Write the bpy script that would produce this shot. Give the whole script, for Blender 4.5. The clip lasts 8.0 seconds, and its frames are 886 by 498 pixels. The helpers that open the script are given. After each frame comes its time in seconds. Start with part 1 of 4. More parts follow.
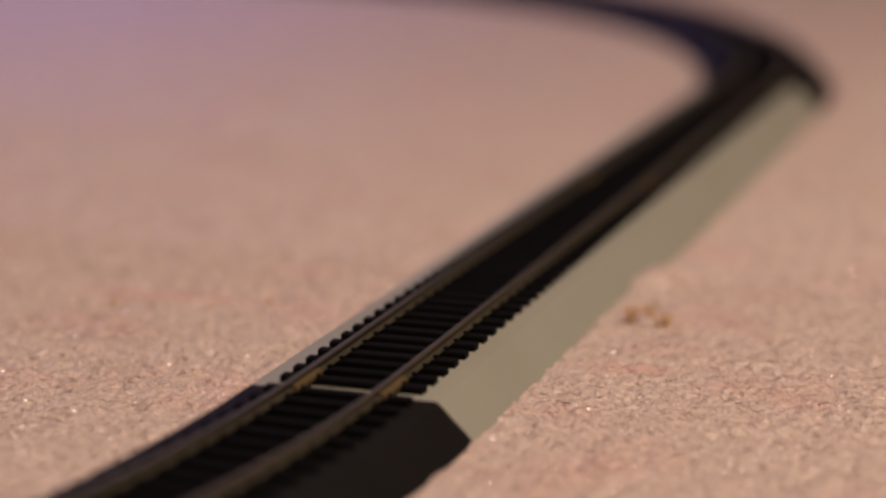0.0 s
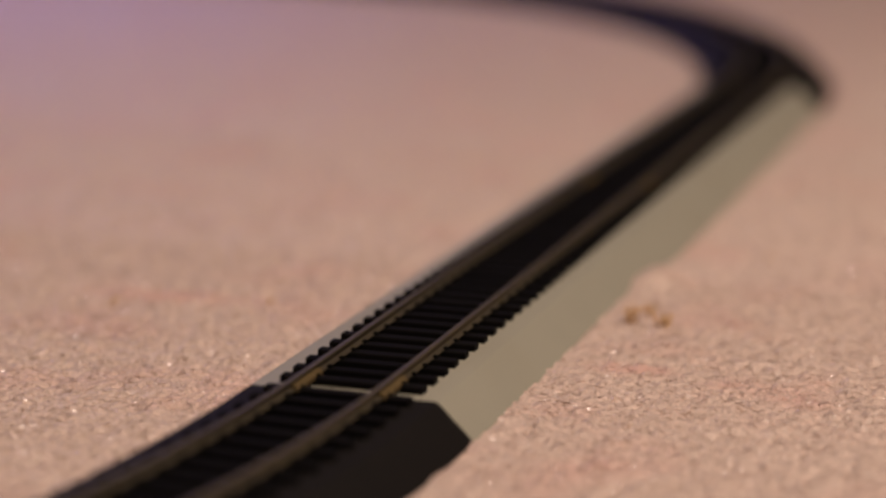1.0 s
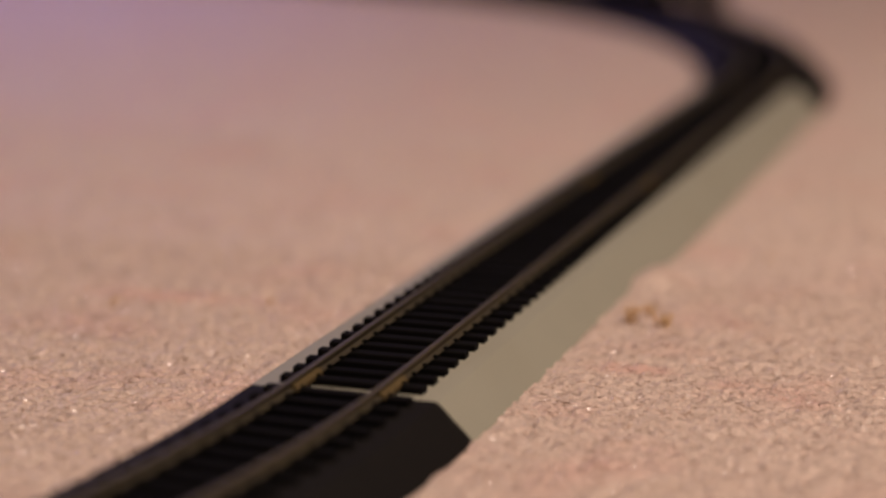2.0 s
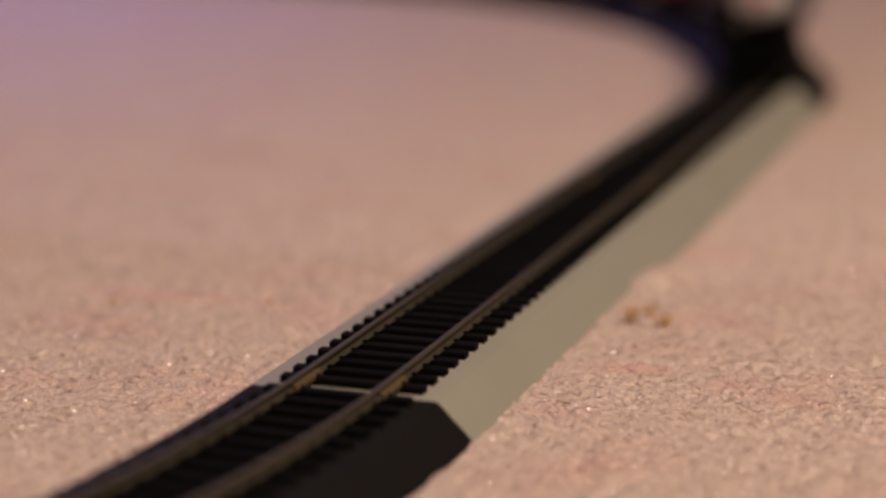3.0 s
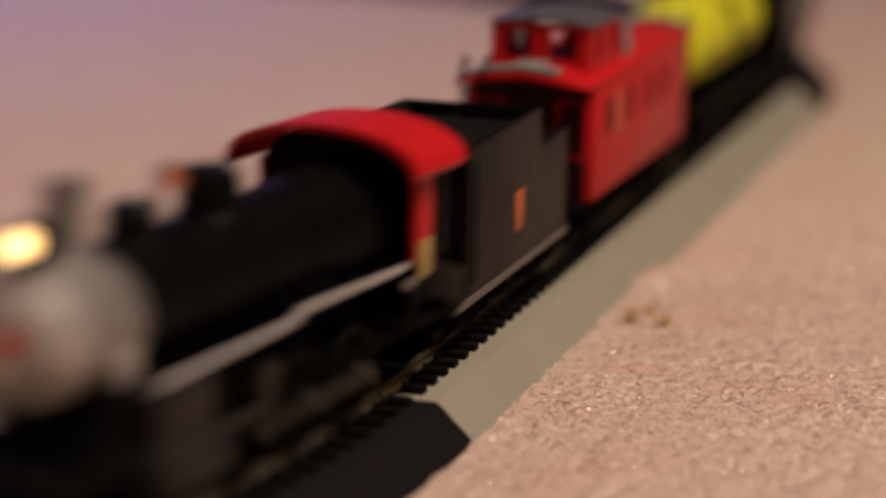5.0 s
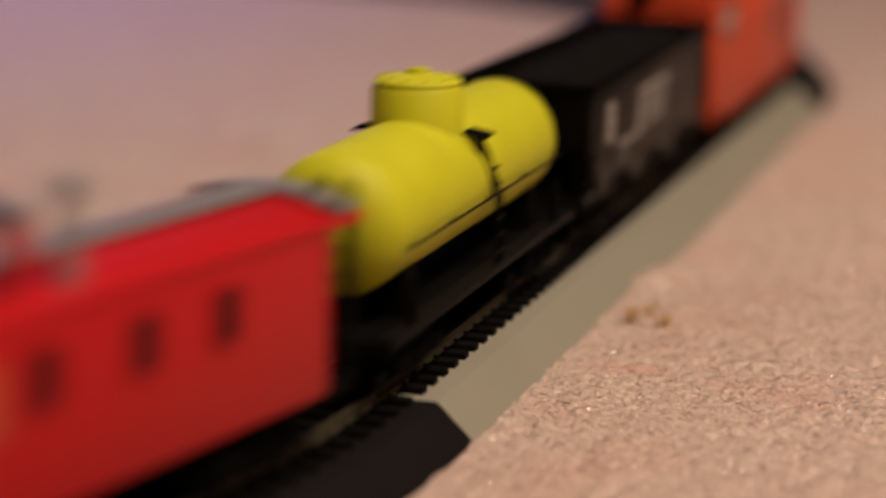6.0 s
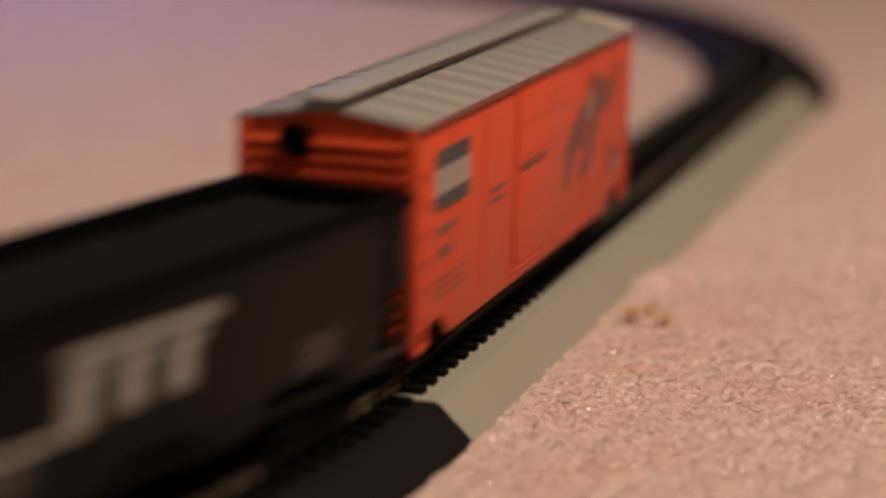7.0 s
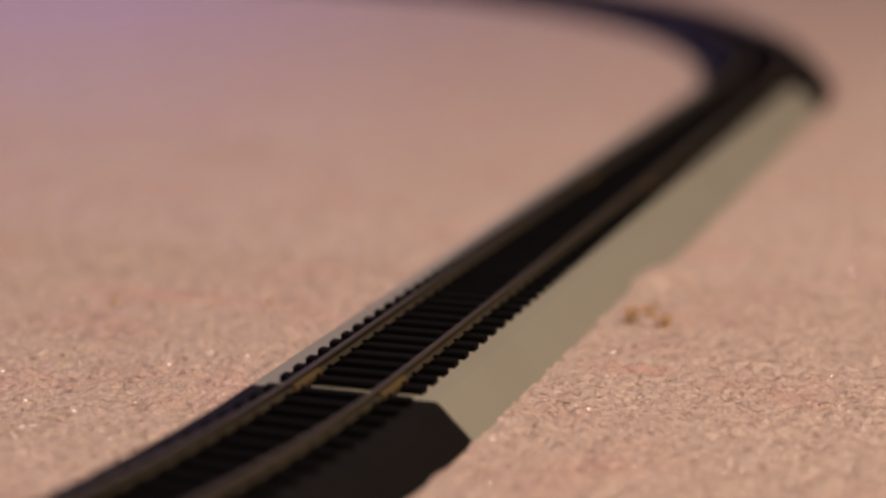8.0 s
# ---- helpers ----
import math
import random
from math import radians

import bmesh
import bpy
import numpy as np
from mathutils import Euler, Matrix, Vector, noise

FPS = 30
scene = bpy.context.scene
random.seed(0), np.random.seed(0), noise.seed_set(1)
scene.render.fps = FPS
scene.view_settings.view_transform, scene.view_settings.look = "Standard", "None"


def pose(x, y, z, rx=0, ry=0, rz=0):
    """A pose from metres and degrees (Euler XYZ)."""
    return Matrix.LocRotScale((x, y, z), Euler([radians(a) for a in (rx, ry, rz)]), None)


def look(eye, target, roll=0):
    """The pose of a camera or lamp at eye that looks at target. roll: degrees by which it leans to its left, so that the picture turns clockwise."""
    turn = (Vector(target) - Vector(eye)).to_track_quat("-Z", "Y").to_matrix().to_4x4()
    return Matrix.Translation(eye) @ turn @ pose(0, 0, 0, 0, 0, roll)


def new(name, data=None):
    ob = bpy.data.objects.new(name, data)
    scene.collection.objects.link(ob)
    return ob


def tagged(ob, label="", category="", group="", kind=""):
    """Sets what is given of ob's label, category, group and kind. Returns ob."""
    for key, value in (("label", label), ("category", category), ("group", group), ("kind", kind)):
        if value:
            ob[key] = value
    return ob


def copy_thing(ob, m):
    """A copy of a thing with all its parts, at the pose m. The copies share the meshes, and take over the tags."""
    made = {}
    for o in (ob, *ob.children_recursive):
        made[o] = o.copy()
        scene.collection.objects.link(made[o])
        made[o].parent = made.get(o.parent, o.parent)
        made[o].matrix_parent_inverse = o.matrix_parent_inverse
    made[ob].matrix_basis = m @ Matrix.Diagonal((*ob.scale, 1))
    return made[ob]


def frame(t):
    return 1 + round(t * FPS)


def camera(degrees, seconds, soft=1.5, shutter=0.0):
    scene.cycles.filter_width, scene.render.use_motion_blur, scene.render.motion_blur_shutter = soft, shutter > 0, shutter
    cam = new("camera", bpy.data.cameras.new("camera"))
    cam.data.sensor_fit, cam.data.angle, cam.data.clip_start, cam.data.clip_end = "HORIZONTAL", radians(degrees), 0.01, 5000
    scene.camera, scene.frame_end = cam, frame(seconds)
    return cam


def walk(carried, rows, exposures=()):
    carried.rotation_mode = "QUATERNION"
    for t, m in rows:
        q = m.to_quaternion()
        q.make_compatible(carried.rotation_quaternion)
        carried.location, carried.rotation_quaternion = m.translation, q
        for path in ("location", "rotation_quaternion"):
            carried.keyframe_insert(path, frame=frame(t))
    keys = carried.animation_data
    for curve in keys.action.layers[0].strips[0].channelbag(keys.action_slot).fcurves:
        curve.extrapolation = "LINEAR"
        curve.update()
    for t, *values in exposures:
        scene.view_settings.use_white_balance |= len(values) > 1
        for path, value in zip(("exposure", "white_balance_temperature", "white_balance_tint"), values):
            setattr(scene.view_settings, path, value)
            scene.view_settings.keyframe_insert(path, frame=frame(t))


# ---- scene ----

# ---------- camera: stands still, long lens, shallow focus ----------
cam = camera(22.460, 8.0, soft=2.6, shutter=0.75)
EYE = Vector((0.13896, -0.38609, 0.12258))
AIM = EYE + Vector((-0.28951, 0.93428, -0.20810))
cam.data.dof.use_dof = True
cam.data.dof.focus_distance = 0.452
cam.data.dof.aperture_fstop = 6.4
walk(cam, [(0.0, look(EYE, AIM, 0.53)), (8.0, look(EYE, AIM, 0.53))],
     [(0.0, 0.0, 6330, 10), (4.2, 0.0, 6420, 10), (5.6, 0.0, 6760, 9), (6.6, 0.0, 6740, 9), (7.5, 0.0, 6500, 11), (8.0, 0.0, 6430, 11)])

# ---------- light: unseen warm lamp overhead, added violet lamp for the far-left tint ---
world = bpy.data.worlds.new("world")
scene.world = world
world.use_nodes = True
world.node_tree.nodes["Background"].inputs[0].default_value = (0.30, 0.30, 0.55, 1)
world.node_tree.nodes["Background"].inputs[1].default_value = 0.05

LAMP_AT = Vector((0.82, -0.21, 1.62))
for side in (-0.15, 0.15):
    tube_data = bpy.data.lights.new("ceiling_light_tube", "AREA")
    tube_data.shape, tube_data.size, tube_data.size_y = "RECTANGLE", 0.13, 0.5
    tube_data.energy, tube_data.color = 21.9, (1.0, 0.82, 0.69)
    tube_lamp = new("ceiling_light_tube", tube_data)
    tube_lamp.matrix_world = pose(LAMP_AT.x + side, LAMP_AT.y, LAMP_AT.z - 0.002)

# Violet lamp added for the corner tint; its true source is not seen.
violet_data = bpy.data.lights.new("window_light", "AREA")
violet_data.shape, violet_data.size, violet_data.size_y = "RECTANGLE", 0.9, 0.6
violet_data.energy, violet_data.color = 1.25, (0.50, 0.36, 1.0)
violet_data.spread = radians(54)
violet_lamp = new("window_light", violet_data)
violet_lamp.matrix_world = look((-1.075, 1.5, 0.68), (-0.69, 0.91, 0.0))

# ---------- materials ----------
def material(name, base, rough=0.5, metal=0.0, vary=0.12, size=0.004, bump=0.15, grain=0.0006, spec=0.5,
             island=0.0, piece=0.0, stain=None, stain_size=0.03, stain_amount=0.0, glow=0.0):
    """A surface with variation at two scales: patches and grain."""
    m = bpy.data.materials.new(name)
    m.use_nodes = True
    nt = m.node_tree
    n, l = nt.nodes, nt.links
    bsdf = n["Principled BSDF"]
    bsdf.inputs["Roughness"].default_value = rough
    bsdf.inputs["Metallic"].default_value = metal
    bsdf.inputs["Specular IOR Level"].default_value = spec
    co = n.new("ShaderNodeTexCoord")

    def noise_node(width, detail=3.0):
        t = n.new("ShaderNodeTexNoise")
        t.inputs["Scale"].default_value = 1.0 / width
        t.inputs["Detail"].default_value = detail
        l.new(co.outputs["Object"], t.inputs["Vector"])
        return t.outputs["Fac"]

    def mix(fac, a, b):
        x = n.new("ShaderNodeMix")
        x.data_type = "RGBA"
        for sock, v in ((x.inputs[0], fac), (x.inputs[6], a), (x.inputs[7], b)):
            if hasattr(v, "is_output"):
                l.new(v, sock)
            elif sock == x.inputs[0]:
                sock.default_value = v
            else:
                sock.default_value = (*v, 1)
        return x.outputs[2]

    dark = tuple(c * (1 - vary) for c in base)
    light = tuple(min(1, c * (1 + vary)) for c in base)
    coarse, fine = noise_node(size), noise_node(grain, 2.0)
    color = mix(coarse, dark, light)
    hue = n.new("ShaderNodeHueSaturation")
    ramp = n.new("ShaderNodeMapRange")
    ramp.inputs["To Min"].default_value, ramp.inputs["To Max"].default_value = 1 - vary, 1 + vary
    l.new(fine, ramp.inputs["Value"])
    value = ramp.outputs["Result"]
    if island or piece:
        src = n.new("ShaderNodeNewGeometry").outputs["Random Per Island"] if island else n.new("ShaderNodeObjectInfo").outputs["Random"]
        amount = island or piece
        r2 = n.new("ShaderNodeMapRange")
        r2.inputs["To Min"].default_value, r2.inputs["To Max"].default_value = 1 - amount, 1 + amount
        l.new(src, r2.inputs["Value"])
        mul = n.new("ShaderNodeMath")
        mul.operation = "MULTIPLY"
        l.new(value, mul.inputs[0]), l.new(r2.outputs["Result"], mul.inputs[1])
        value = mul.outputs[0]
    if stain:
        r3 = n.new("ShaderNodeMapRange")
        r3.inputs["From Min"].default_value, r3.inputs["From Max"].default_value = 0.5, 0.72
        r3.inputs["To Max"].default_value = stain_amount
        l.new(noise_node(stain_size, 4.0), r3.inputs["Value"])
        color = mix(r3.outputs["Result"], color, stain)
    l.new(color, hue.inputs["Color"])
    l.new(value, hue.inputs["Value"])
    l.new(hue.outputs["Color"], bsdf.inputs["Base Color"])
    rr = n.new("ShaderNodeMapRange")
    rr.inputs["To Min"].default_value, rr.inputs["To Max"].default_value = max(0.02, rough - 0.08), min(1, rough + 0.08)
    l.new(coarse, rr.inputs["Value"])
    l.new(rr.outputs["Result"], bsdf.inputs["Roughness"])
    if bump:
        b = n.new("ShaderNodeBump")
        b.inputs["Strength"].default_value, b.inputs["Distance"].default_value = bump, grain * 0.5
        l.new(fine, b.inputs["Height"])
        l.new(b.outputs["Normal"], bsdf.inputs["Normal"])
    if glow:
        bsdf.inputs["Emission Color"].default_value = (*base, 1)
        bsdf.inputs["Emission Strength"].default_value = glow
    return m


CARPET = material("carpet_backing", (0.46, 0.345, 0.285), 0.9, vary=0.12, size=0.012, grain=0.0016, bump=0.6, spec=0.1,
                  stain=(0.48, 0.31, 0.245), stain_size=0.05, stain_amount=0.4)
PILE = material("carpet_yarn", (0.505, 0.378, 0.312), 0.55, vary=0.3, size=0.0022, grain=0.0011, bump=0.7, spec=0.3,
                stain=(0.52, 0.295, 0.245), stain_size=0.035, stain_amount=0.6)
FLUFF = material("brown_fluff", (0.72, 0.50, 0.26), 0.8, vary=0.2, island=0.3)
def translucent(m, amount):
    """Lets light pass through thin fibres."""
    n, l = m.node_tree.nodes, m.node_tree.links
    bsdf, out = n["Principled BSDF"], n["Material Output"]
    t, x = n.new("ShaderNodeBsdfTranslucent"), n.new("ShaderNodeMixShader")
    l.new(bsdf.inputs["Base Color"].links[0].from_socket, t.inputs["Color"])
    x.inputs[0].default_value = amount
    l.new(bsdf.outputs[0], x.inputs[1]), l.new(t.outputs[0], x.inputs[2]), l.new(x.outputs[0], out.inputs["Surface"])


TUFT = material("carpet_yarn_ends", (0.54, 0.405, 0.335), 0.6, vary=0.12, size=0.0045, grain=0.0013, bump=0, spec=0.25, island=0.24,
                stain=(0.44, 0.285, 0.205), stain_size=0.006, stain_amount=0.6)
translucent(TUFT, 0.3)
FILAMENT = material("shiny_carpet_filament", (0.60, 0.47, 0.39), 0.2, metal=0.1, vary=0.05, size=0.006, bump=0, spec=1.0, island=0.15)
FILAMENT.node_tree.nodes["Principled BSDF"].inputs["Coat Weight"].default_value = 1.0
FILAMENT.node_tree.nodes["Principled BSDF"].inputs["Coat Roughness"].default_value = 0.1
translucent(FILAMENT, 0.4)
translucent(FLUFF, 0.35)
for cloth in (PILE, CARPET):
    cloth.node_tree.nodes["Principled BSDF"].inputs["Sheen Weight"].default_value = 0.06
    cloth.node_tree.nodes["Principled BSDF"].inputs["Sheen Roughness"].default_value = 0.35


def spotted(m, spots, colour, amount):
    """Stains the cloth in ragged spots of (x, y, half length, half width), in metres."""
    n, l = m.node_tree.nodes, m.node_tree.links
    sock = n["Principled BSDF"].inputs["Base Color"]
    co = n.new("ShaderNodeTexCoord").outputs["Object"]
    wob = n.new("ShaderNodeTexNoise")
    wob.inputs["Scale"].default_value = 220
    l.new(co, wob.inputs["Vector"])
    for x, y, a, b in spots:
        mp = n.new("ShaderNodeMapping")
        mp.inputs["Location"].default_value = (-x / a, -y / b, 0)
        mp.inputs["Scale"].default_value = (1 / a, 1 / b, 0)
        ln = n.new("ShaderNodeVectorMath")
        ln.operation = "LENGTH"
        l.new(co, mp.inputs["Vector"]), l.new(mp.outputs["Vector"], ln.inputs[0])
        add = n.new("ShaderNodeMath")
        l.new(ln.outputs["Value"], add.inputs[0]), l.new(wob.outputs["Fac"], add.inputs[1])
        rg = n.new("ShaderNodeMapRange")
        for key, v in (("From Min", 1.5), ("From Max", 0.6), ("To Min", 0.0), ("To Max", amount)):
            rg.inputs[key].default_value = v
        l.new(add.outputs[0], rg.inputs["Value"])
        mx = n.new("ShaderNodeMix")
        mx.data_type = "RGBA"
        l.new(rg.outputs["Result"], mx.inputs[0]), l.new(sock.links[0].from_socket, mx.inputs[6])
        mx.inputs[7].default_value = (*colour, 1)
        l.new(mx.outputs[2], sock)


for cloth in (PILE, TUFT):
    spotted(cloth, [(0.043, 0.062, 0.013, 0.006), (-0.079, 0.091, 0.028, 0.009)], (0.58, 0.29, 0.235), 0.5)
WALL_PAINT = material("wall_paint", (0.36, 0.33, 0.29), 0.8, vary=0.03, size=0.3, grain=0.002)
CEILING_PAINT = material("ceiling_paint", (0.5, 0.49, 0.47), 0.85, vary=0.03, size=0.3, grain=0.002)
GREY_BED = material("grey_roadbed_plastic", (0.235, 0.215, 0.165), 0.55, vary=0.05, size=0.02, grain=0.0004, bump=0.2, spec=0.4,
                    stain=(0.20, 0.175, 0.125), stain_size=0.04, stain_amount=0.4)
BLACK_BED = material("black_roadbed_plastic", (0.0074, 0.0061, 0.0056), 0.65, vary=0.15, size=0.01, grain=0.0004, bump=0.2, spec=0.06)
TIE_PLASTIC = material("black_tie_plastic", (0.0046, 0.004, 0.0038), 0.7, vary=0.2, size=0.004, grain=0.0003, bump=0.3, spec=0.025, piece=0.2)
RAIL_METAL = material("rail_steel", (0.105, 0.083, 0.057), 0.5, metal=0.75, vary=0.15, size=0.006, grain=0.0004, bump=0.25,
                      stain=(0.125, 0.10, 0.05), stain_size=0.0025, stain_amount=0.9)
JOINER_METAL = material("joiner_brass", (0.17, 0.115, 0.05), 0.5, metal=0.7, vary=0.15, size=0.002)
BLACK_PLASTIC = material("black_plastic", (0.0026, 0.0025, 0.0026), 0.42, vary=0.2, size=0.004, grain=0.0004, spec=0.035)
BLACK_DULL = material("black_dull_plastic", (0.0028, 0.0027, 0.0026), 0.75, vary=0.2, size=0.004, grain=0.0004, spec=0.025)
SILVER = material("silver_paint", (0.50, 0.455, 0.435), 0.16, metal=0.25, vary=0.24, size=0.0022, grain=0.0012, bump=0.25)
# Silver paint again, darkened for how light falls on smokebox and chimney.
SHADED_SILVER = material("shaded_silver_paint", (0.17, 0.152, 0.142), 0.4, metal=0.2, vary=0.2, size=0.003, grain=0.0003, bump=0.1)
CUPOLA_GREY = material("dark_grey_cupola_roof", (0.06, 0.056, 0.066), 0.45, vary=0.1, size=0.004)
SILVER_DULL = material("dull_silver_metal", (0.13, 0.115, 0.10), 0.5, metal=0.5, vary=0.12, size=0.003)
RED_PAINT = material("red_plastic", (0.41, 0.006, 0.009), 0.45, vary=0.05, size=0.01, grain=0.0004, bump=0.08, spec=0.18)
END_SHADE_MAROON = material("shaded_end_plastic", (0.025, 0.003, 0.005), 0.5, vary=0.1, size=0.006, spec=0.15)
RED_BADGE = material("red_badge_paint", (0.52, 0.01, 0.012), 0.4, vary=0.08, size=0.002)
TAN_PAINT = material("tan_brass_paint", (0.36, 0.25, 0.08), 0.4, metal=0.3, vary=0.1, size=0.002)
COPPER = material("copper_bell_metal", (0.40, 0.10, 0.035), 0.45, metal=0.4, vary=0.1, size=0.002)
TENDER_GREY = material("dark_tender_paint", (0.0125, 0.0102, 0.0092), 0.5, vary=0.12, size=0.008, grain=0.0004, bump=0.1, spec=0.12)
ORANGE_MARK = material("orange_emblem_paint", (0.50, 0.10, 0.03), 0.5, vary=0.15, size=0.001)
YELLOW_MARK = material("ochre_emblem_paint", (0.36, 0.055, 0.012), 0.5, vary=0.15, size=0.001)
WALKWAY_GREY = material("grey_walkway_plastic", (0.18, 0.17, 0.165), 0.5, vary=0.08, size=0.004)
WINDOW_DARK = material("dark_window_recess", (0.035, 0.004, 0.005), 0.4, vary=0.1, size=0.003, spec=0.1)
YELLOW_PAINT = material("yellow_plastic", (0.475, 0.465, 0.012), 0.6, spec=0.3, vary=0.04, size=0.012, grain=0.0004, bump=0.06,
                        stain=(0.40, 0.35, 0.01), stain_size=0.01, stain_amount=0.3)
HOPPER_PAINT = material("black_hopper_paint", (0.0034, 0.0027, 0.0022), 0.4, vary=0.14, size=0.008, grain=0.0004, bump=0.06, spec=0.058)
CYLINDER_GREY = material("dark_grey_cylinder_paint", (0.014, 0.0115, 0.0105), 0.5, vary=0.15, size=0.003, spec=0.2)
ROD_METAL = material("dull_rod_metal", (0.035, 0.03, 0.025), 0.5, metal=0.6, vary=0.15, size=0.002)
STEP_BROWN = material("dark_brown_step", (0.022, 0.018, 0.015), 0.5, vary=0.2, size=0.003, spec=0.2)
# Lighter than the black frames: light along the sill edge put into colour.
LIT_SILL_BROWN = material("lit_sill_plastic", (0.0055, 0.0045, 0.004), 0.6, vary=0.2, size=0.003, spec=0.07)
COAL = material("coal_load", (0.0065, 0.0056, 0.005), 0.8, vary=0.4, size=0.003, grain=0.0008, bump=0.7, spec=0.03)
GREY_MARK = material("faded_lettering_paint", (0.05, 0.045, 0.04), 0.55, vary=0.15, size=0.001)
WHITE_MARK = material("white_lettering_paint", (0.27, 0.245, 0.22), 0.55, vary=0.22, size=0.0015)
ORANGE_PAINT = material("orange_red_plastic", (0.54, 0.062, 0.020), 0.5, vary=0.09, size=0.012, grain=0.0004, bump=0.08, spec=0.25)
GREY_ROOF = material("pale_grey_roof", (0.262, 0.238, 0.21), 0.42, vary=0.06, size=0.006, spec=0.4)
PALE_TRIM = material("pale_cream_trim", (0.46, 0.41, 0.33), 0.5, vary=0.06, size=0.004)
BROWN_WALK = material("brown_walkway", (0.07, 0.035, 0.025), 0.6, vary=0.15, size=0.003)
DARK_MARK = material("dark_printed_mark", (0.17, 0.04, 0.03), 0.55, vary=0.2, size=0.002)
BLACK_MARK = material("black_printed_mark", (0.03, 0.03, 0.03), 0.5, vary=0.15, size=0.001)
LENS_GLOW = material("headlamp_glow", (1.0, 0.60, 0.24), 0.3, vary=0.02, bump=0, glow=7.0)
BULB_GLOW = material("lamp_diffuser", (1.0, 0.80, 0.58), 0.4, vary=0.02, bump=0, glow=3.0)
GLOWING_PANE = material("glowing_blue_glass", (0.35, 0.35, 0.8), 0.1, vary=0.02, bump=0, glow=0.6)

# ---------- mesh helpers (millimetres inside, metres out) ----------
MM = 0.001


def shade(mesh, angle=35):
    mesh.polygons.foreach_set("use_smooth", [True] * len(mesh.polygons))
    mesh.set_sharp_from_angle(angle=radians(angle))


def to_mesh(name, bm, mat, smooth=True):
    bmesh.ops.recalc_face_normals(bm, faces=bm.faces)
    bmesh.ops.scale(bm, vec=(MM, MM, MM), verts=bm.verts)
    me = bpy.data.meshes.new(name)
    bm.to_mesh(me)
    bm.free()
    me.materials.append(mat)
    if smooth:
        shade(me)
    return me


def part(name, bm, mat, parent, label=""):
    """Links a bmesh as one mesh object under a thing or a part."""
    ob = new(name, to_mesh(name, bm, mat))
    ob.parent = parent
    return tagged(ob, label) if label else ob


def thing(name, label, category, group=""):
    return tagged(new(name), label, category, group)


def bevel_sharp(bm, width, faces, segments=2):
    edges = {e for f in faces for e in f.edges}
    bmesh.ops.bevel(bm, geom=list(edges), offset=width, segments=segments, affect="EDGES", profile=0.5, clamp_overlap=True)


def block(bm, x0, x1, y0, y1, z0, z1, bevel=0.0):
    m = Matrix.Translation(((x0 + x1) / 2, (y0 + y1) / 2, (z0 + z1) / 2)) @ Matrix.Diagonal((x1 - x0, y1 - y0, z1 - z0, 1))
    made = bmesh.ops.create_cube(bm, size=1, matrix=m)
    if bevel:
        bevel_sharp(bm, bevel, {f for v in made["verts"] for f in v.link_faces})
    return bm


def prism(bm, outline, a0, a1, axis="y", bevel=0.0):
    """Extrudes a closed outline along an axis. Outline pairs are (x, z) along y, (y, z) along x, (x, y) along z."""
    def at(p, a):
        return {"y": (p[0], a, p[1]), "x": (a, p[0], p[1]), "z": (p[0], p[1], a)}[axis]
    v0 = [bm.verts.new(at(p, a0)) for p in outline]
    v1 = [bm.verts.new(at(p, a1)) for p in outline]
    k = len(outline)
    faces = [bm.faces.new(v0), bm.faces.new(v1)] + [bm.faces.new((v0[i], v0[(i + 1) % k], v1[(i + 1) % k], v1[i])) for i in range(k)]
    bmesh.ops.recalc_face_normals(bm, faces=faces)
    if bevel:
        bevel_sharp(bm, bevel, faces)
    return bm


def turned(bm, profile, segs=32, m=None):
    """A body of revolution about z: profile of (radius, height)."""
    rings = []
    for r, z in profile:
        if r < 1e-6:
            rings.append([bm.verts.new((0, 0, z))])
        else:
            rings.append([bm.verts.new((r * math.cos(2 * math.pi * i / segs), r * math.sin(2 * math.pi * i / segs), z)) for i in range(segs)])
    for a, b in zip(rings, rings[1:]):
        for i in range(segs):
            j = (i + 1) % segs
            if len(a) == 1 and len(b) > 1:
                bm.faces.new((a[0], b[i], b[j]))
            elif len(b) == 1 and len(a) > 1:
                bm.faces.new((a[i], a[j], b[0]))
            elif len(a) > 1:
                bm.faces.new((a[i], a[j], b[j], b[i]))
    for ring in (rings[0], rings[-1]):
        if len(ring) > 1:
            bm.faces.new(ring)
    if m is not None:
        bmesh.ops.transform(bm, matrix=m, verts=[v for r in rings for v in r])
    return bm


ALONG_Y = Matrix.Rotation(radians(-90), 4, "X")     # turns z into +y
ALONG_X = Matrix.Rotation(radians(90), 4, "Y")      # turns z into +x


def at(x, y, z, turn=None):
    m = Matrix.Translation((x, y, z))
    return m @ turn if turn is not None else m


def tube(bm, points, r, segs=6):
    """A round wire through the points."""
    pts = [Vector(p) for p in points]
    rings = []
    for i, p in enumerate(pts):
        d = (pts[min(i + 1, len(pts) - 1)] - pts[max(i - 1, 0)]).normalized()
        a = d.orthogonal().normalized()
        if i and rings:
            a = (prev - d * prev.dot(d)).normalized()
        prev = a
        b = d.cross(a)
        rings.append([bm.verts.new(p + r * (a * math.cos(2 * math.pi * k / segs) + b * math.sin(2 * math.pi * k / segs))) for k in range(segs)])
    for u, w in zip(rings, rings[1:]):
        for k in range(segs):
            bm.faces.new((u[k], u[(k + 1) % segs], w[(k + 1) % segs], w[k]))
    bm.faces.new(rings[0]), bm.faces.new(rings[-1])
    return bm


def B():
    return bmesh.new()


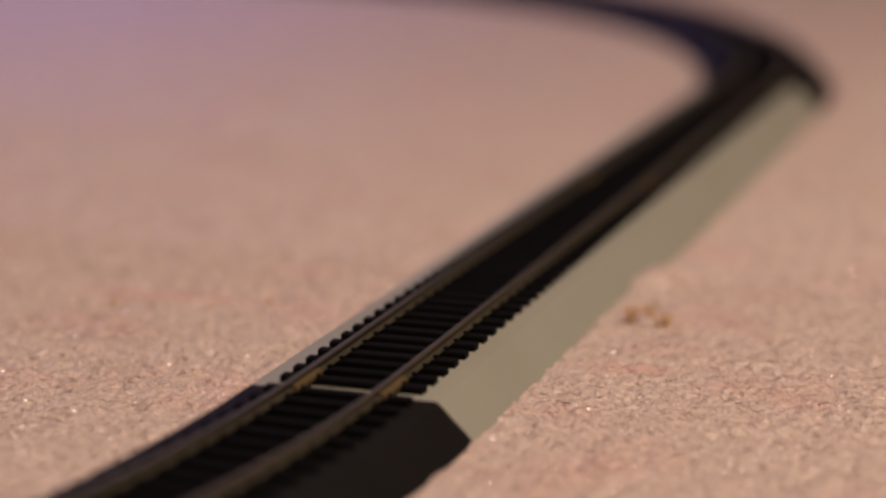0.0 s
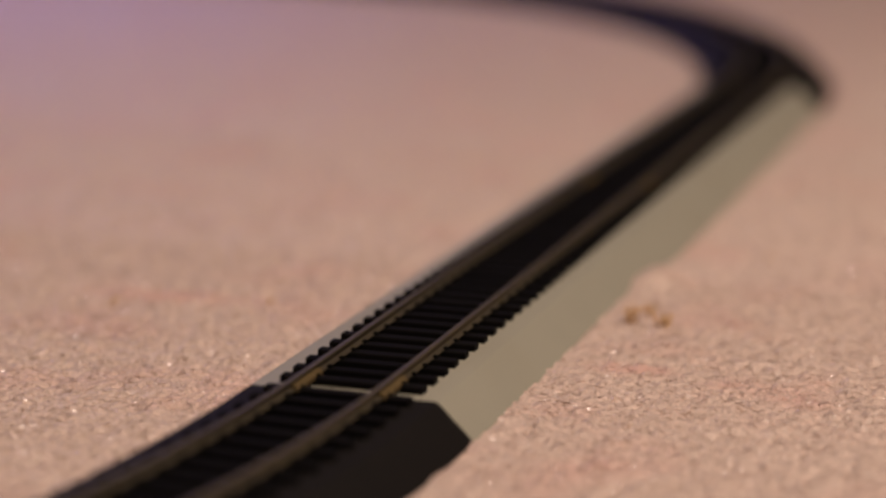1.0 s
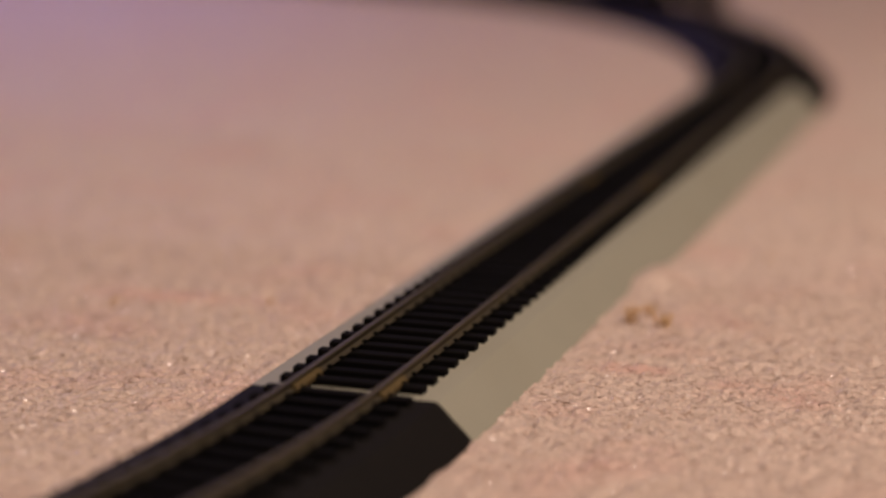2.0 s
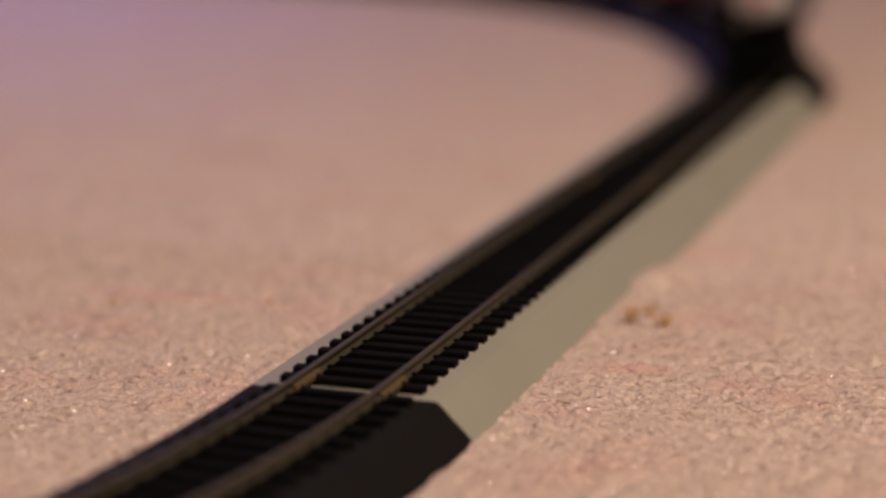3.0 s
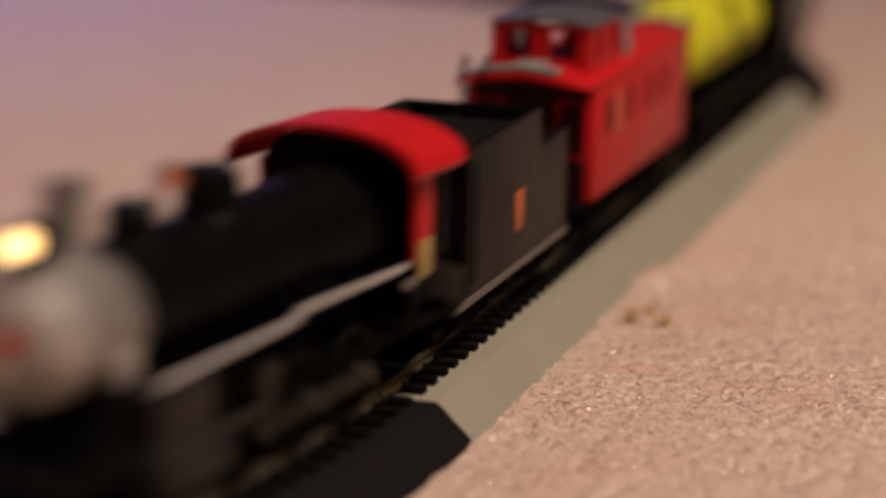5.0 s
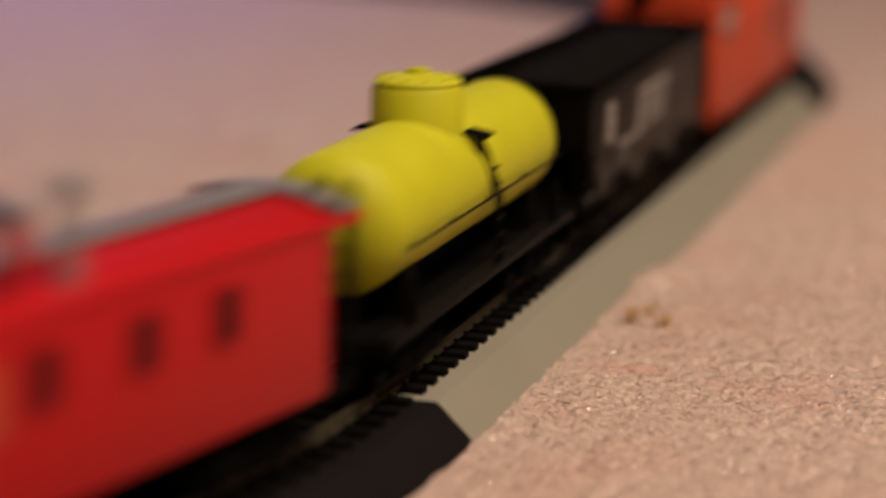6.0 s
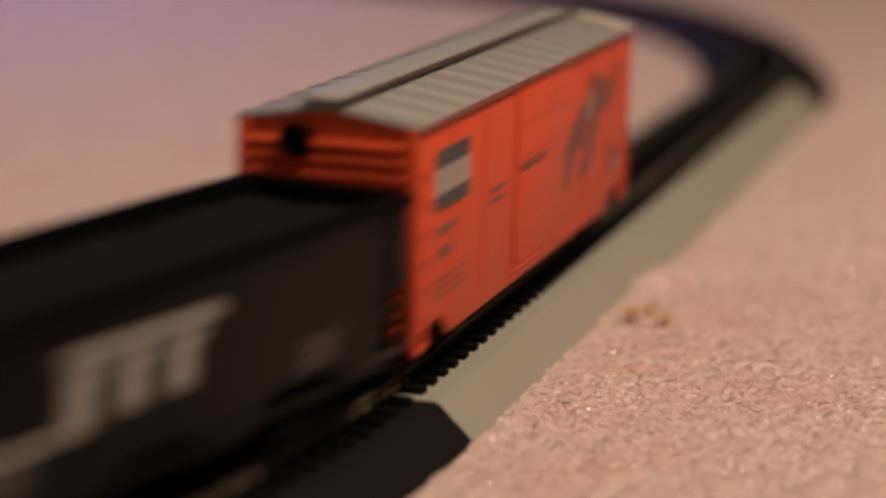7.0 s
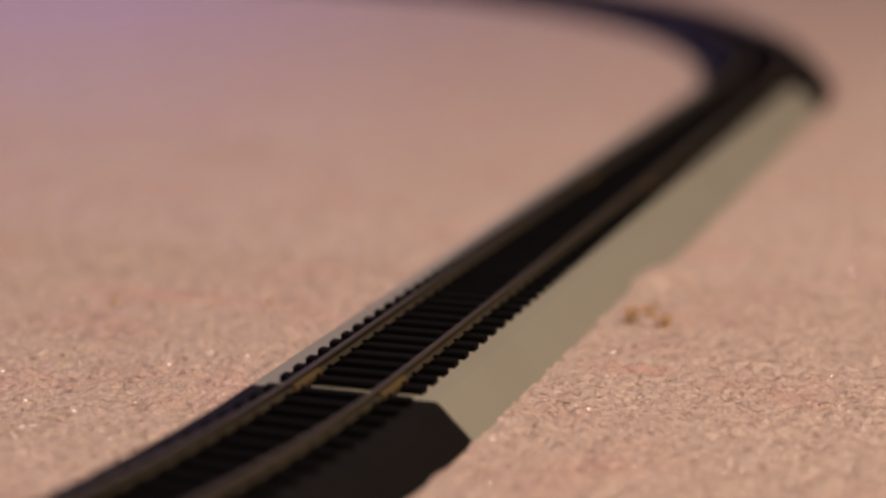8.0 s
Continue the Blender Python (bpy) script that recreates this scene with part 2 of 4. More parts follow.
# ---------- room ----------
def slab(name, x0, x1, y0, y1, z0, z1, mat, label, category):
    me = to_mesh(name, block(B(), x0 * 1000, x1 * 1000, y0 * 1000, y1 * 1000, z0 * 1000, z1 * 1000), mat, False)
    return tagged(new(name, me), label, category, kind="structure")


slab("floor", -1.09, 2.8, -2.3, 3.1, -0.12, -0.0027, CARPET, "beige pink cut-pile carpet floor", "floor")
slab("ceiling", -1.09, 2.8, -2.3, 3.1, 2.40, 2.50, CEILING_PAINT, "plain white painted ceiling", "ceiling")
slab("wall_north", -1.19, 2.9, 3.1, 3.2, -0.12, 2.5, WALL_PAINT, "plain painted wall", "wall")
slab("wall_south", -1.19, 2.9, -2.4, -2.3, -0.12, 2.5, WALL_PAINT, "plain painted wall", "wall")
slab("wall_east", 2.8, 2.9, -2.3, 3.1, -0.12, 2.5, WALL_PAINT, "plain painted wall", "wall")


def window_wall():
    """The wall with an opening, and an added, unseen window whose blue pane glows."""
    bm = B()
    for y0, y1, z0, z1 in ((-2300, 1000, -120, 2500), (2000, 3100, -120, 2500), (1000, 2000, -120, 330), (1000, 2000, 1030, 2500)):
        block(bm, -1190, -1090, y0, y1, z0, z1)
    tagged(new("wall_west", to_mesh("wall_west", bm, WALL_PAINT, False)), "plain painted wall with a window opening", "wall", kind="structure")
    win = tagged(new("window_1"), "added unseen window with a white frame and blue glow", "window", kind="structure")
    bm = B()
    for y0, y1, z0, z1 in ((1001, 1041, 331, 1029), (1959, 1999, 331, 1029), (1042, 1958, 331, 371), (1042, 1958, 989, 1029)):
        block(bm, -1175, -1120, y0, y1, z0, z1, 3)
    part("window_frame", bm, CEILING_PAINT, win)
    part("pane", block(B(), -1152, -1146, 1042, 1958, 372, 988), GLOWING_PANE, win, "glowing blue pane of the added window")


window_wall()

# ---------- the track: an oval of two straights a side and twelve curve pieces ----------
R, L = 457.2, 457.2          # curve radius and straight length
BED, RAIL_TOP = 7.1, 10.55   # top of the roadbed and of the rail over the carpet
SHOULDER, FOOT = 18.5, 25.4  # half widths of the roadbed


def spot(s):
    """Place and heading (angle of the way onwards, from +y) at s millimetres along the track."""
    turn = math.pi * R
    if s > L:
        if s - L < turn:
            a = (s - L) / R
            return Vector((-R + R * math.cos(a), L + R * math.sin(a), 0)), a
        return Vector((-2 * R, L - (s - L - turn), 0)), math.pi
    if s < 0:
        if s > -turn:
            a = s / R
            return Vector((-R + R * math.cos(a), R * math.sin(a), 0)), a
        return Vector((-2 * R, -(s + turn), 0)), -math.pi
    return Vector((0, s, 0)), 0.0


def swept(bm, outline, curve, steps, length=228.6):
    """Sweeps an outline of (x, z) along a straight piece, or a 30 degree curve to -x."""
    rings = []
    for i in range(steps + 1):
        f = i / steps
        ring = []
        for x, z in outline:
            if curve:
                a = radians(30) * f
                ring.append(bm.verts.new((-R + (R + x) * math.cos(a), (R + x) * math.sin(a), z)))
            else:
                ring.append(bm.verts.new((x, f * length, z)))
        rings.append(ring)
    k = len(outline)
    for u, w in zip(rings, rings[1:]):
        for j in range(k):
            bm.faces.new((u[j], u[(j + 1) % k], w[(j + 1) % k], w[j]))
    bm.faces.new(rings[0]), bm.faces.new(rings[-1])
    return bm


BED_OUTLINE = [(-FOOT - 2.2, -2.5), (-FOOT - 2.2, -1.85), (-SHOULDER - 1.15, BED - 0.35), (-SHOULDER - 0.5, BED), (SHOULDER - 0.3, BED), (SHOULDER + 0.35, BED - 0.35), (FOOT + 2.2, -1.85), (FOOT + 2.2, -2.5)]


def rail_outline(x):
    z = RAIL_TOP - 1.98
    right = [(1.25, 0.0), (1.25, 0.2), (0.3, 0.34), (0.18, 0.5), (0.18, 1.34), (0.6, 1.44), (0.6, 1.84), (0.42, 1.98)]
    return [(x + a, z + b) for a, b in right] + [(x - a, z + b) for a, b in reversed(right)]


def track_piece(name, label, curve, bed_mat):
    ob = thing(name, label, "model track", "pieces of the model railway track")
    steps = 16 if curve else 1
    part("roadbed", swept(B(), BED_OUTLINE, curve, steps), bed_mat, ob)
    for side in (-8.7, 8.7):
        part("rail", swept(B(), rail_outline(side), curve, steps), RAIL_METAL, ob, "dull steel rail with brown tarnish")
        bm = B()
        z = RAIL_TOP - 1.98
        prism(bm, [(side - 1.45, z - 0.4), (side - 1.45, z + 0.4), (side - 0.6, z + 0.95), (side + 0.6, z + 0.95), (side + 1.45, z + 0.4), (side + 1.45, z - 0.4)], -6.0, 7.5)
        part("rail_joiner", bm, JOINER_METAL, ob, "small brass-coloured rail joiner")
    bm = prism(B(), [(-1.5, 0), (1.5, 0), (1.5, 1.25), (1.25, 1.45), (-1.25, 1.45), (-1.5, 1.25)], -14.5, 14.5, "x")
    for side in (-8.7, 8.7):
        for way in (-1.35, 1.35):       # moulded spike heads that hold the rail's foot
            block(bm, side + way - 0.4, side + way + 0.4, -0.55, 0.55, 1.4, 2.0)
    tie = to_mesh("tie", bm, TIE_PLASTIC, False)
    count = 34 if curve else 33
    for i in range(count):
        f = (i + (0.45 if curve else 0.69)) / count
        o = new("tie", tie)
        o.parent = ob
        if curve:
            a = radians(30) * f
            o.matrix_basis = pose((-R + R * math.cos(a)) * MM, R * math.sin(a) * MM, BED * MM, 0, 0, math.degrees(a))
        else:
            o.matrix_basis = pose(0, f * 0.2286, BED * MM)
    return ob


straight = track_piece("straight_track", "straight track piece, grey roadbed, black ties, on carpet", False, GREY_BED)
copy_thing(straight, pose(0, 0.2286, 0))
for k in range(2):
    copy_thing(straight, pose(-2 * R * MM, (k + 1) * 0.2286, 0, 0, 0, 180))
bend = track_piece("curved_track", "curved track piece, black roadbed and ties, on carpet", True, BLACK_BED)
bend.matrix_basis = pose(0, L * MM, 0)
for k in range(1, 6):
    a = radians(30 * k)
    copy_thing(bend, pose((-R + R * math.cos(a)) * MM, (L + R * math.sin(a)) * MM, 0, 0, 0, 30 * k))
for k in range(-6, 0):
    a = radians(30 * k)
    copy_thing(bend, pose((-R + R * math.cos(a)) * MM, R * math.sin(a) * MM, 0, 0, 0, 30 * k))
# ---------- rolling stock: local y runs back along the train, z from the rail top ----------
def decal(name, outline, x, mat, parent, label="", depth=0.3):
    """A thin printed shape on a side wall, outline of (y, z)."""
    return part(name, prism(B(), outline, x - 0.3, x + depth, "x"), mat, parent, label)


def quad(y0, y1, z0, z1):
    return [(y0, z0), (y1, z0), (y1, z1), (y0, z1)]


def wheelset(parent, y, r=5.2):
    bm = B()
    turned(bm, [(1.0, -11), (1.0, 11)], 10, at(0, y, r, ALONG_X))
    for s in (-1, 1):
        prof = [(r * 0.35, 8.0), (r * 0.55, 8.3), (r + 0.7, 7.3), (r + 0.7, 8.0), (r, 8.3), (r, 10.6), (r * 0.8, 10.7), (r * 0.7, 10.1), (r * 0.35, 10.2), (r * 0.3, 10.9), (0, 10.9)]
        turned(bm, [(0, 8.0)] + prof, 20, at(0, y, r, ALONG_X if s > 0 else Matrix.Rotation(radians(-90), 4, "Y")))
    return part("wheelset", bm, BLACK_PLASTIC, parent)


def truck(parent, y, half=10.5):
    """A four-wheel truck that swivels under its car."""
    bm = B()
    block(bm, -11, 11, -2.4, 2.4, 5.2, 8.0, 0.5)
    turned(bm, [(4, 8.0), (4, 9.4)], 16)
    ob = part("truck", bm, BLACK_DULL, parent)
    ob.location = (0, y * MM, 0)
    side = [(-14, 4.3), (-12.5, 3.0), (-8.5, 3.0), (-5, 2.0), (5, 2.0), (8.5, 3.0), (12.5, 3.0), (14, 4.3), (14, 6.0), (12, 7.2), (8, 7.2), (5, 8.8), (-5, 8.8), (-8, 7.2), (-12, 7.2), (-14, 6.0)]
    for s in (-1, 1):
        bm = B()
        prism(bm, side, s * 11.2, s * 13.0, "x", 0.25)
        for q in (-half, half):
            turned(bm, [(2.2, 0), (2.2, 1.0), (1.4, 1.4), (0, 1.4)], 12, at(s * 12.8, q, 5.2, ALONG_X if s > 0 else Matrix.Rotation(radians(-90), 4, "Y")))
        for q in (-2.6, 0, 2.6):
            turned(bm, [(1.0, 3.0), (1.0, 7.0)], 8, at(s * 13.0, q, 0))
        part("side_frame", bm, BLACK_DULL, ob)
    for q in (-half, half):
        wheelset(ob, q)
    return ob


def coupler(parent, y, way):
    bm = B()
    block(bm, -1.6, 1.6, min(y, y + way * 9), max(y, y + way * 9), 6.6, 9.2, 0.3)
    prism(bm, [(-2.6, y + way * 6), (2.0, y + way * 6), (2.6, y + way * 8), (2.6, y + way * 11), (1.3, y + way * 11), (1.0, y + way * 9), (-2.6, y + way * 9.5)], 6.0, 10.0, "z", 0.2)
    return part("coupler", bm, BLACK_DULL, parent)


def arch(half, eave, crown, n=18):
    """Points of a shallow roof arch from right to left."""
    return [(half * math.cos(math.pi * i / n), eave + (crown - eave) * math.sin(math.pi * i / n) ** 0.9) for i in range(n + 1)]


def locomotive():
    ob = thing("steam_locomotive", "small black model steam locomotive, silver nose, lit headlamp, on rails", "toy train", "vehicles of the model train")
    d0 = 55.0
    F = lambda d: d - d0
    zb = 32.7
    # boiler and smokebox
    bm = turned(B(), [(0, 0), (10.4, 0), (10.4, 60), (11.6, 66), (11.8, 80), (0, 80)], 48, at(0, F(17), zb, ALONG_Y))
    boiler = part("boiler", bm, BLACK_PLASTIC, ob, "gloss black boiler")
    for d in (34, 52, 70):
        part("boiler_band", turned(B(), [(10.4, 0), (10.75, 0.1), (10.75, 1.3), (10.4, 1.4)], 48, at(0, F(d), zb, ALONG_Y)), BLACK_PLASTIC, boiler)
    smoke = part("smokebox", turned(B(), [(9.6, 0.4), (10.2, 0.0), (10.5, 0.5), (10.5, 15.5), (10.2, 16.2), (0, 16.2)], 48, at(0, F(1), zb, ALONG_Y)), SHADED_SILVER, ob, "silver smokebox, its shaded tone painted in")
    door = part("smokebox_door", turned(B(), [(0, -2.3), (3.0, -2.2), (5.6, -1.95), (6.5, -1.7), (7.1, -1.25), (7.4, -0.75), (8.0, -0.62), (9.3, -0.4), (10.15, 0.25), (10.45, 1.2), (0, 1.2)], 56, at(0, F(0), zb, ALONG_Y)), SILVER, ob, "round silver smokebox door")
    part("badge", turned(B(), [(0, -0.5), (2.0, -0.5), (2.25, -0.2), (2.25, 0.4), (0, 0.4)], 20, at(0, F(-2.1), zb, ALONG_Y)), RED_BADGE, door, "round red badge")
    for k in range(10):
        a = radians(18 + 36 * k)
        part("rivet", turned(B(), [(0, -0.55), (0.4, -0.4), (0.55, 0), (0, 0)], 8, at(9.0 * math.cos(a), F(-0.2), zb + 9.0 * math.sin(a), ALONG_Y)), SILVER, door)
    for z in (-3.2, 3.2):
        part("hinge", block(B(), -9.6, -6.4, F(-0.95), F(-0.3), zb + z - 0.4, zb + z + 0.4, 0.15), SILVER, door)
    # headlamp
    lampm = at(0.3, F(-0.6), 47.2, ALONG_Y)
    head = part("headlamp", turned(B(), [(2.1, 0.5), (2.2, 0), (2.9, 0), (3.1, 0.6), (3.0, 6.0), (2.2, 7.2), (0, 7.4)], 24, lampm), BLACK_PLASTIC, ob, "black headlamp with a glowing lens")
    part("lens", turned(B(), [(0, 0.1), (1.6, 0.35), (2.15, 0.8), (2.15, 1.2), (0, 1.2)], 20, lampm), LENS_GLOW, head, "glowing warm lens")
    part("bracket", block(B(), -2.0, 2.0, F(0.8), F(5.5), 42.0, 44.8, 0.3), BLACK_PLASTIC, head)
    # chimney, domes, bell
    part("chimney", turned(B(), [(4.8, 0), (3.8, 1.3), (3.4, 3.0), (3.4, 11.2), (3.9, 11.4), (3.9, 12.4), (3.1, 12.4), (3.0, 9.0), (0, 9.0)], 28, at(0, F(12), 42.2)), SHADED_SILVER, ob, "silver chimney with a narrow rim")
    part("sand_dome", turned(B(), [(6.6, 0), (5.6, 1.2), (5.4, 6.8), (4.2, 8.6), (0, 9.2)], 24, at(0, F(54), 41.8)), BLACK_PLASTIC, ob)
    part("steam_dome", turned(B(), [(5.4, 0), (4.6, 1.0), (4.5, 5.0), (3.2, 6.6), (0, 7.0)], 24, at(0, F(30), 42.0)), BLACK_PLASTIC, ob)
    bell = part("bell", turned(B(), [(2.2, 0), (2.0, 0.5), (1.45, 1.4), (1.2, 2.6), (0.6, 3.2), (0, 3.3)], 18, at(0, F(42), 49.0)), COPPER, ob, "copper-coloured bell")
    bm = B()
    tube(bm, [(-2.8, F(42), 42.4), (-2.8, F(42), 51.8), (0, F(42), 52.8), (2.8, F(42), 51.8), (2.8, F(42), 42.4)], 0.4)
    part("bell_yoke", bm, BLACK_PLASTIC, bell)
    # cab
    roof_out = arch(19.4, 44.0, 51.8)
    roof_in = [(x * 0.96, z - 1.1) for x, z in reversed(roof_out)]
    part("cab_roof", prism(B(), roof_out + roof_in, F(92.5), F(114)), RED_PAINT, ob, "bright red arched cab roof")
    wall_arch = [(15.2, 16.0)] + [(x * 0.885, z - 1.2) for x, z in arch(17.2, 43.8, 51.6)] + [(-15.2, 16.0)]
    part("cab_front", prism(B(), wall_arch, F(100), F(101.4)), BLACK_PLASTIC, ob)
    for s in (-1, 1):
        cab = part("cab_side", prism(B(), [(F(99.5), 26.5), (F(106.5), 26.5), (F(106.5), 43.4), (F(99.5), 43.4)], s * 15.25, s * 16.3, "x", 0.2), RED_PAINT, ob, "red cab side panel")
        part("window_post", block(B(), min(s * 15.3, s * 16.3), max(s * 15.3, s * 16.3), F(109.5), F(112.5), 26.0, 43.8, 0.2), BLACK_PLASTIC, cab)
        part("lower_panel", prism(B(), [(F(99.5), 21.5), (F(122), 14.0), (F(122), 21.0), (F(106.5), 26.3), (F(99.5), 26.3)], s * 15.25, s * 16.4, "x", 0.2), BLACK_PLASTIC, cab)
        part("trim_plate", block(B(), min(s * 16.35, s * 16.9), max(s * 16.35, s * 16.9), F(100), F(105), 23.5, 30.5, 0.2), TAN_PAINT, cab, "tan plate under the cab window")
    part("cab_floor", block(B(), -14.8, 14.8, F(98.5), F(124), 12.5, 15.5, 0.4), BLACK_DULL, ob)
    part("backhead", turned(B(), [(0, 0), (10.5, 0), (10.5, 3), (0, 3)], 32, at(0, F(101.5), zb - 3, ALONG_Y)), BLACK_DULL, ob)
    # running boards with a pale edge
    for s in (-1, 1):
        lo, hi = (10.0, 14.0) if s > 0 else (-14.0, -10.0)
        rb = part("running_board", block(block(B(), lo, hi, F(17), F(57), 23.6, 25.0, 0.2), lo, hi, F(57.1), F(99), 24.6, 26.0, 0.2), BLACK_PLASTIC, ob)
        e0, e1 = (14.05, 14.75) if s > 0 else (-14.75, -14.05)
        bm = B()
        tube(bm, [(s * 14.4, F(13), 24.6), (s * 14.4, F(56), 25.0), (s * 14.4, F(59), 26.4), (s * 14.4, F(101), 25.6)], 0.55, 8)
        part("hand_rail", bm, SILVER, rb, "pale silver rail along the running board")
        part("step", block(B(), e0, e1 + (1.2 if s > 0 else 0), F(99), F(105), 21.6, 23.2, 0.2), SILVER, rb, "small silver step")
    # frame, saddle, pilot
    part("frame", block(block(B(), -6.8, 6.8, F(-2), F(122), 7.5, 13.5, 0.4), -5.5, 5.5, F(34), F(98), 13.4, 23, 0.4), BLACK_DULL, ob)
    part("saddle", prism(B(), [(-11, 12), (11, 12), (8, 20), (7.5, 26), (-7.5, 26), (-8, 20)], F(8), F(24)), BLACK_DULL, ob)
    pilot = part("pilot_deck", prism(B(), [(-14.5, F(-9)), (14.5, F(-9)), (14.5, F(10)), (-14.5, F(10))], 12.2, 14.8, "z", 0.4), BLACK_DULL, ob)
    part("pilot_beam", block(B(), -14.8, 14.8, F(-11.5), F(-8.6), 11.6, 14.9, 0.4), BLACK_DULL, pilot)
    for k in range(-5, 6):
        tip = -21.5 + abs(k) * 1.3
        bm = B()
        tube(bm, [(k * 1.95, F(-9.6), 11.7), (k * 2.1, F((tip - 9.6) / 2 - 1.2), 5.4), (k * 2.25, F(tip), 0.9)], 0.6, 6)
        part("pilot_bar", bm, BLACK_DULL, pilot)
    bm = B()
    tube(bm, [(-11.6, F(-14.6), 1.0), (-1.2, F(-21.5), 0.9), (1.2, F(-21.5), 0.9), (11.6, F(-14.6), 1.0)], 0.8, 6)
    part("pilot_foot", bm, BLACK_DULL, pilot)
    part("pilot_plate", prism(B(), [(-10.8, 11.5), (10.8, 11.5), (9.6, 4.4), (-9.6, 4.4)], F(-9.0), F(-7.6), bevel=0.2), BLACK_DULL, pilot)
    coupler(ob, F(-11), -1)
    for s in (-1, 1):
        bm = B()
        tube(bm, [(s * 4.5, F(-9.5), 16), (s * 5.5, F(-2.0), 24.5)], 0.55)
        part("smokebox_brace", bm, BLACK_PLASTIC, ob)
        step = part("front_step", prism(B(), [(F(-4.5), 14.8), (F(2), 14.8), (F(3), 19.4), (F(-1), 19.4)], s * 8.5, s * 13.6, "x", 0.3), BLACK_DULL, ob)
        part("step_tread", block(B(), min(s * 8.0, s * 14.0), max(s * 8.0, s * 14.0), F(-2.0), F(3.2), 19.5, 20.4, 0.2), BLACK_DULL, step)
        part("step_riser", block(B(), min(s * 9.0, s * 12.6), max(s * 9.0, s * 12.6), F(2), F(5), 20.5, 25.0, 0.3), BLACK_DULL, step)
        part("poling_stub", turned(B(), [(0, -1.2), (1.3, -1.0), (1.3, 1.5), (0, 1.5)], 12, at(s * 12.6, F(-12.2), 13.2, ALONG_Y)), BLACK_DULL, pilot)
        part("marker", block(B(), s * 10.6 - 1.3, s * 10.6 + 1.3, F(8.6), F(11.6), 25.6, 31.0, 0.4), SILVER, ob, "small silver bracket beside the smokebox")
    part("marker_lamp", turned(B(), [(0, -1), (1.2, -0.8), (1.3, 1.5), (0, 1.5)], 12, at(-6.8, F(0.5), 21.0, ALONG_Y)), SILVER, ob, "small silver marker lamp")
    part("air_pump", turned(B(), [(2.6, 0), (2.6, 5), (1.6, 5.6), (1.6, 7.4), (2.6, 8), (2.6, 12), (0, 12.6)], 16, at(-12.2, F(6.5), 17.0)), BLACK_DULL, ob)
    bm = B()
    tube(bm, [(-8.8, F(-0.6), 38.6), (-6, F(-1.2), 41.6), (-2.5, F(-1.6), 44.0)], 0.35)
    part("grab_iron", bm, BLACK_PLASTIC, ob)
    # cylinders
    for s in (-1, 1):
        cyl = part("cylinder", turned(B(), [(0, -1.2), (3.8, -1.0), (5.6, 0), (5.6, 17), (3.8, 18), (0, 18.2)], 24, at(s * 11.6, F(14), 9.4, ALONG_Y)), CYLINDER_GREY, ob, "dark grey cylinder")
        part("valve_chest", block(B(), s * 11.4 - 3.2, s * 11.4 + 3.2, F(14.2), F(30.5), 13.0, 23.2, 0.8), CYLINDER_GREY, cyl)
        part("slide_bar", block(B(), s * 13.0 - 0.7, s * 13.0 + 0.7, F(32), F(47), 11.6, 12.8, 0.2), ROD_METAL, cyl, "dull metal slide bar")
        part("valve_link", prism(B(), [(F(48), 11), (F(50), 10), (F(52), 19), (F(47.5), 20)], s * 12.6, s * 13.6, "x", 0.2), ROD_METAL, cyl, "dull metal valve gear")
    # driving wheels and rods
    for d in (45, 65, 85):
        w = part("driving_axle", turned(B(), [(1.3, -9), (1.3, 9)], 12, ALONG_X), BLACK_PLASTIC, ob)
        for s in (-1, 1):
            mm = ALONG_X if s > 0 else Matrix.Rotation(radians(-90), 4, "Y")
            bm = turned(B(), [(7.2, 7.6), (9.3, 7.4), (9.3, 8.0), (8.5, 8.3), (8.5, 10.8), (7.2, 10.8), (7.2, 7.6)], 32, mm)
            part("driving_wheel", bm, BLACK_PLASTIC, w)
            bm = turned(B(), [(0, 8.2), (2.2, 8.2), (2.2, 11.0), (0.9, 11.0), (0.9, 11.1), (0, 11.1)], 14, mm)
            part("wheel_hub", bm, BLACK_PLASTIC, w)
            for k in range(9):
                an = radians(40 * k)
                part("spoke", tube(B(), [(s * 9.4, 1.8 * math.cos(an), 1.8 * math.sin(an)), (s * 9.4, 7.4 * math.cos(an), 7.4 * math.sin(an))], 0.55, 5), BLACK_PLASTIC, w)
            part("crank_pin", turned(B(), [(0, 10), (0.9, 10), (0.9, 12.6), (0, 12.6)], 10, at(0, 4.6 if s > 0 else 0, 0 if s > 0 else 4.6) @ mm), SILVER_DULL, w)
        w.location = (0, F(d) * MM, 8.5 * MM)
    for s, nm in ((1, "side_rod"), (-1, "side_rod")):
        bm = B()
        prism(bm, [(-21.6, -0.9), (21.6, -0.9), (21.6, 0.9), (-21.6, 0.9)], s * 11.6, s * 12.4, "x", 0.2)
        for q in (-20, 0, 20):
            turned(bm, [(0, 11.4), (1.7, 11.4), (1.7, 12.7), (0, 12.7)], 14, at(0, q, 0, ALONG_X if s > 0 else Matrix.Rotation(radians(-90), 4, "Y")))
        r = part(nm, bm, ROD_METAL, ob, "dull metal side rod")
        r.location = (0, F(65) * MM, 8.5 * MM)
    return ob


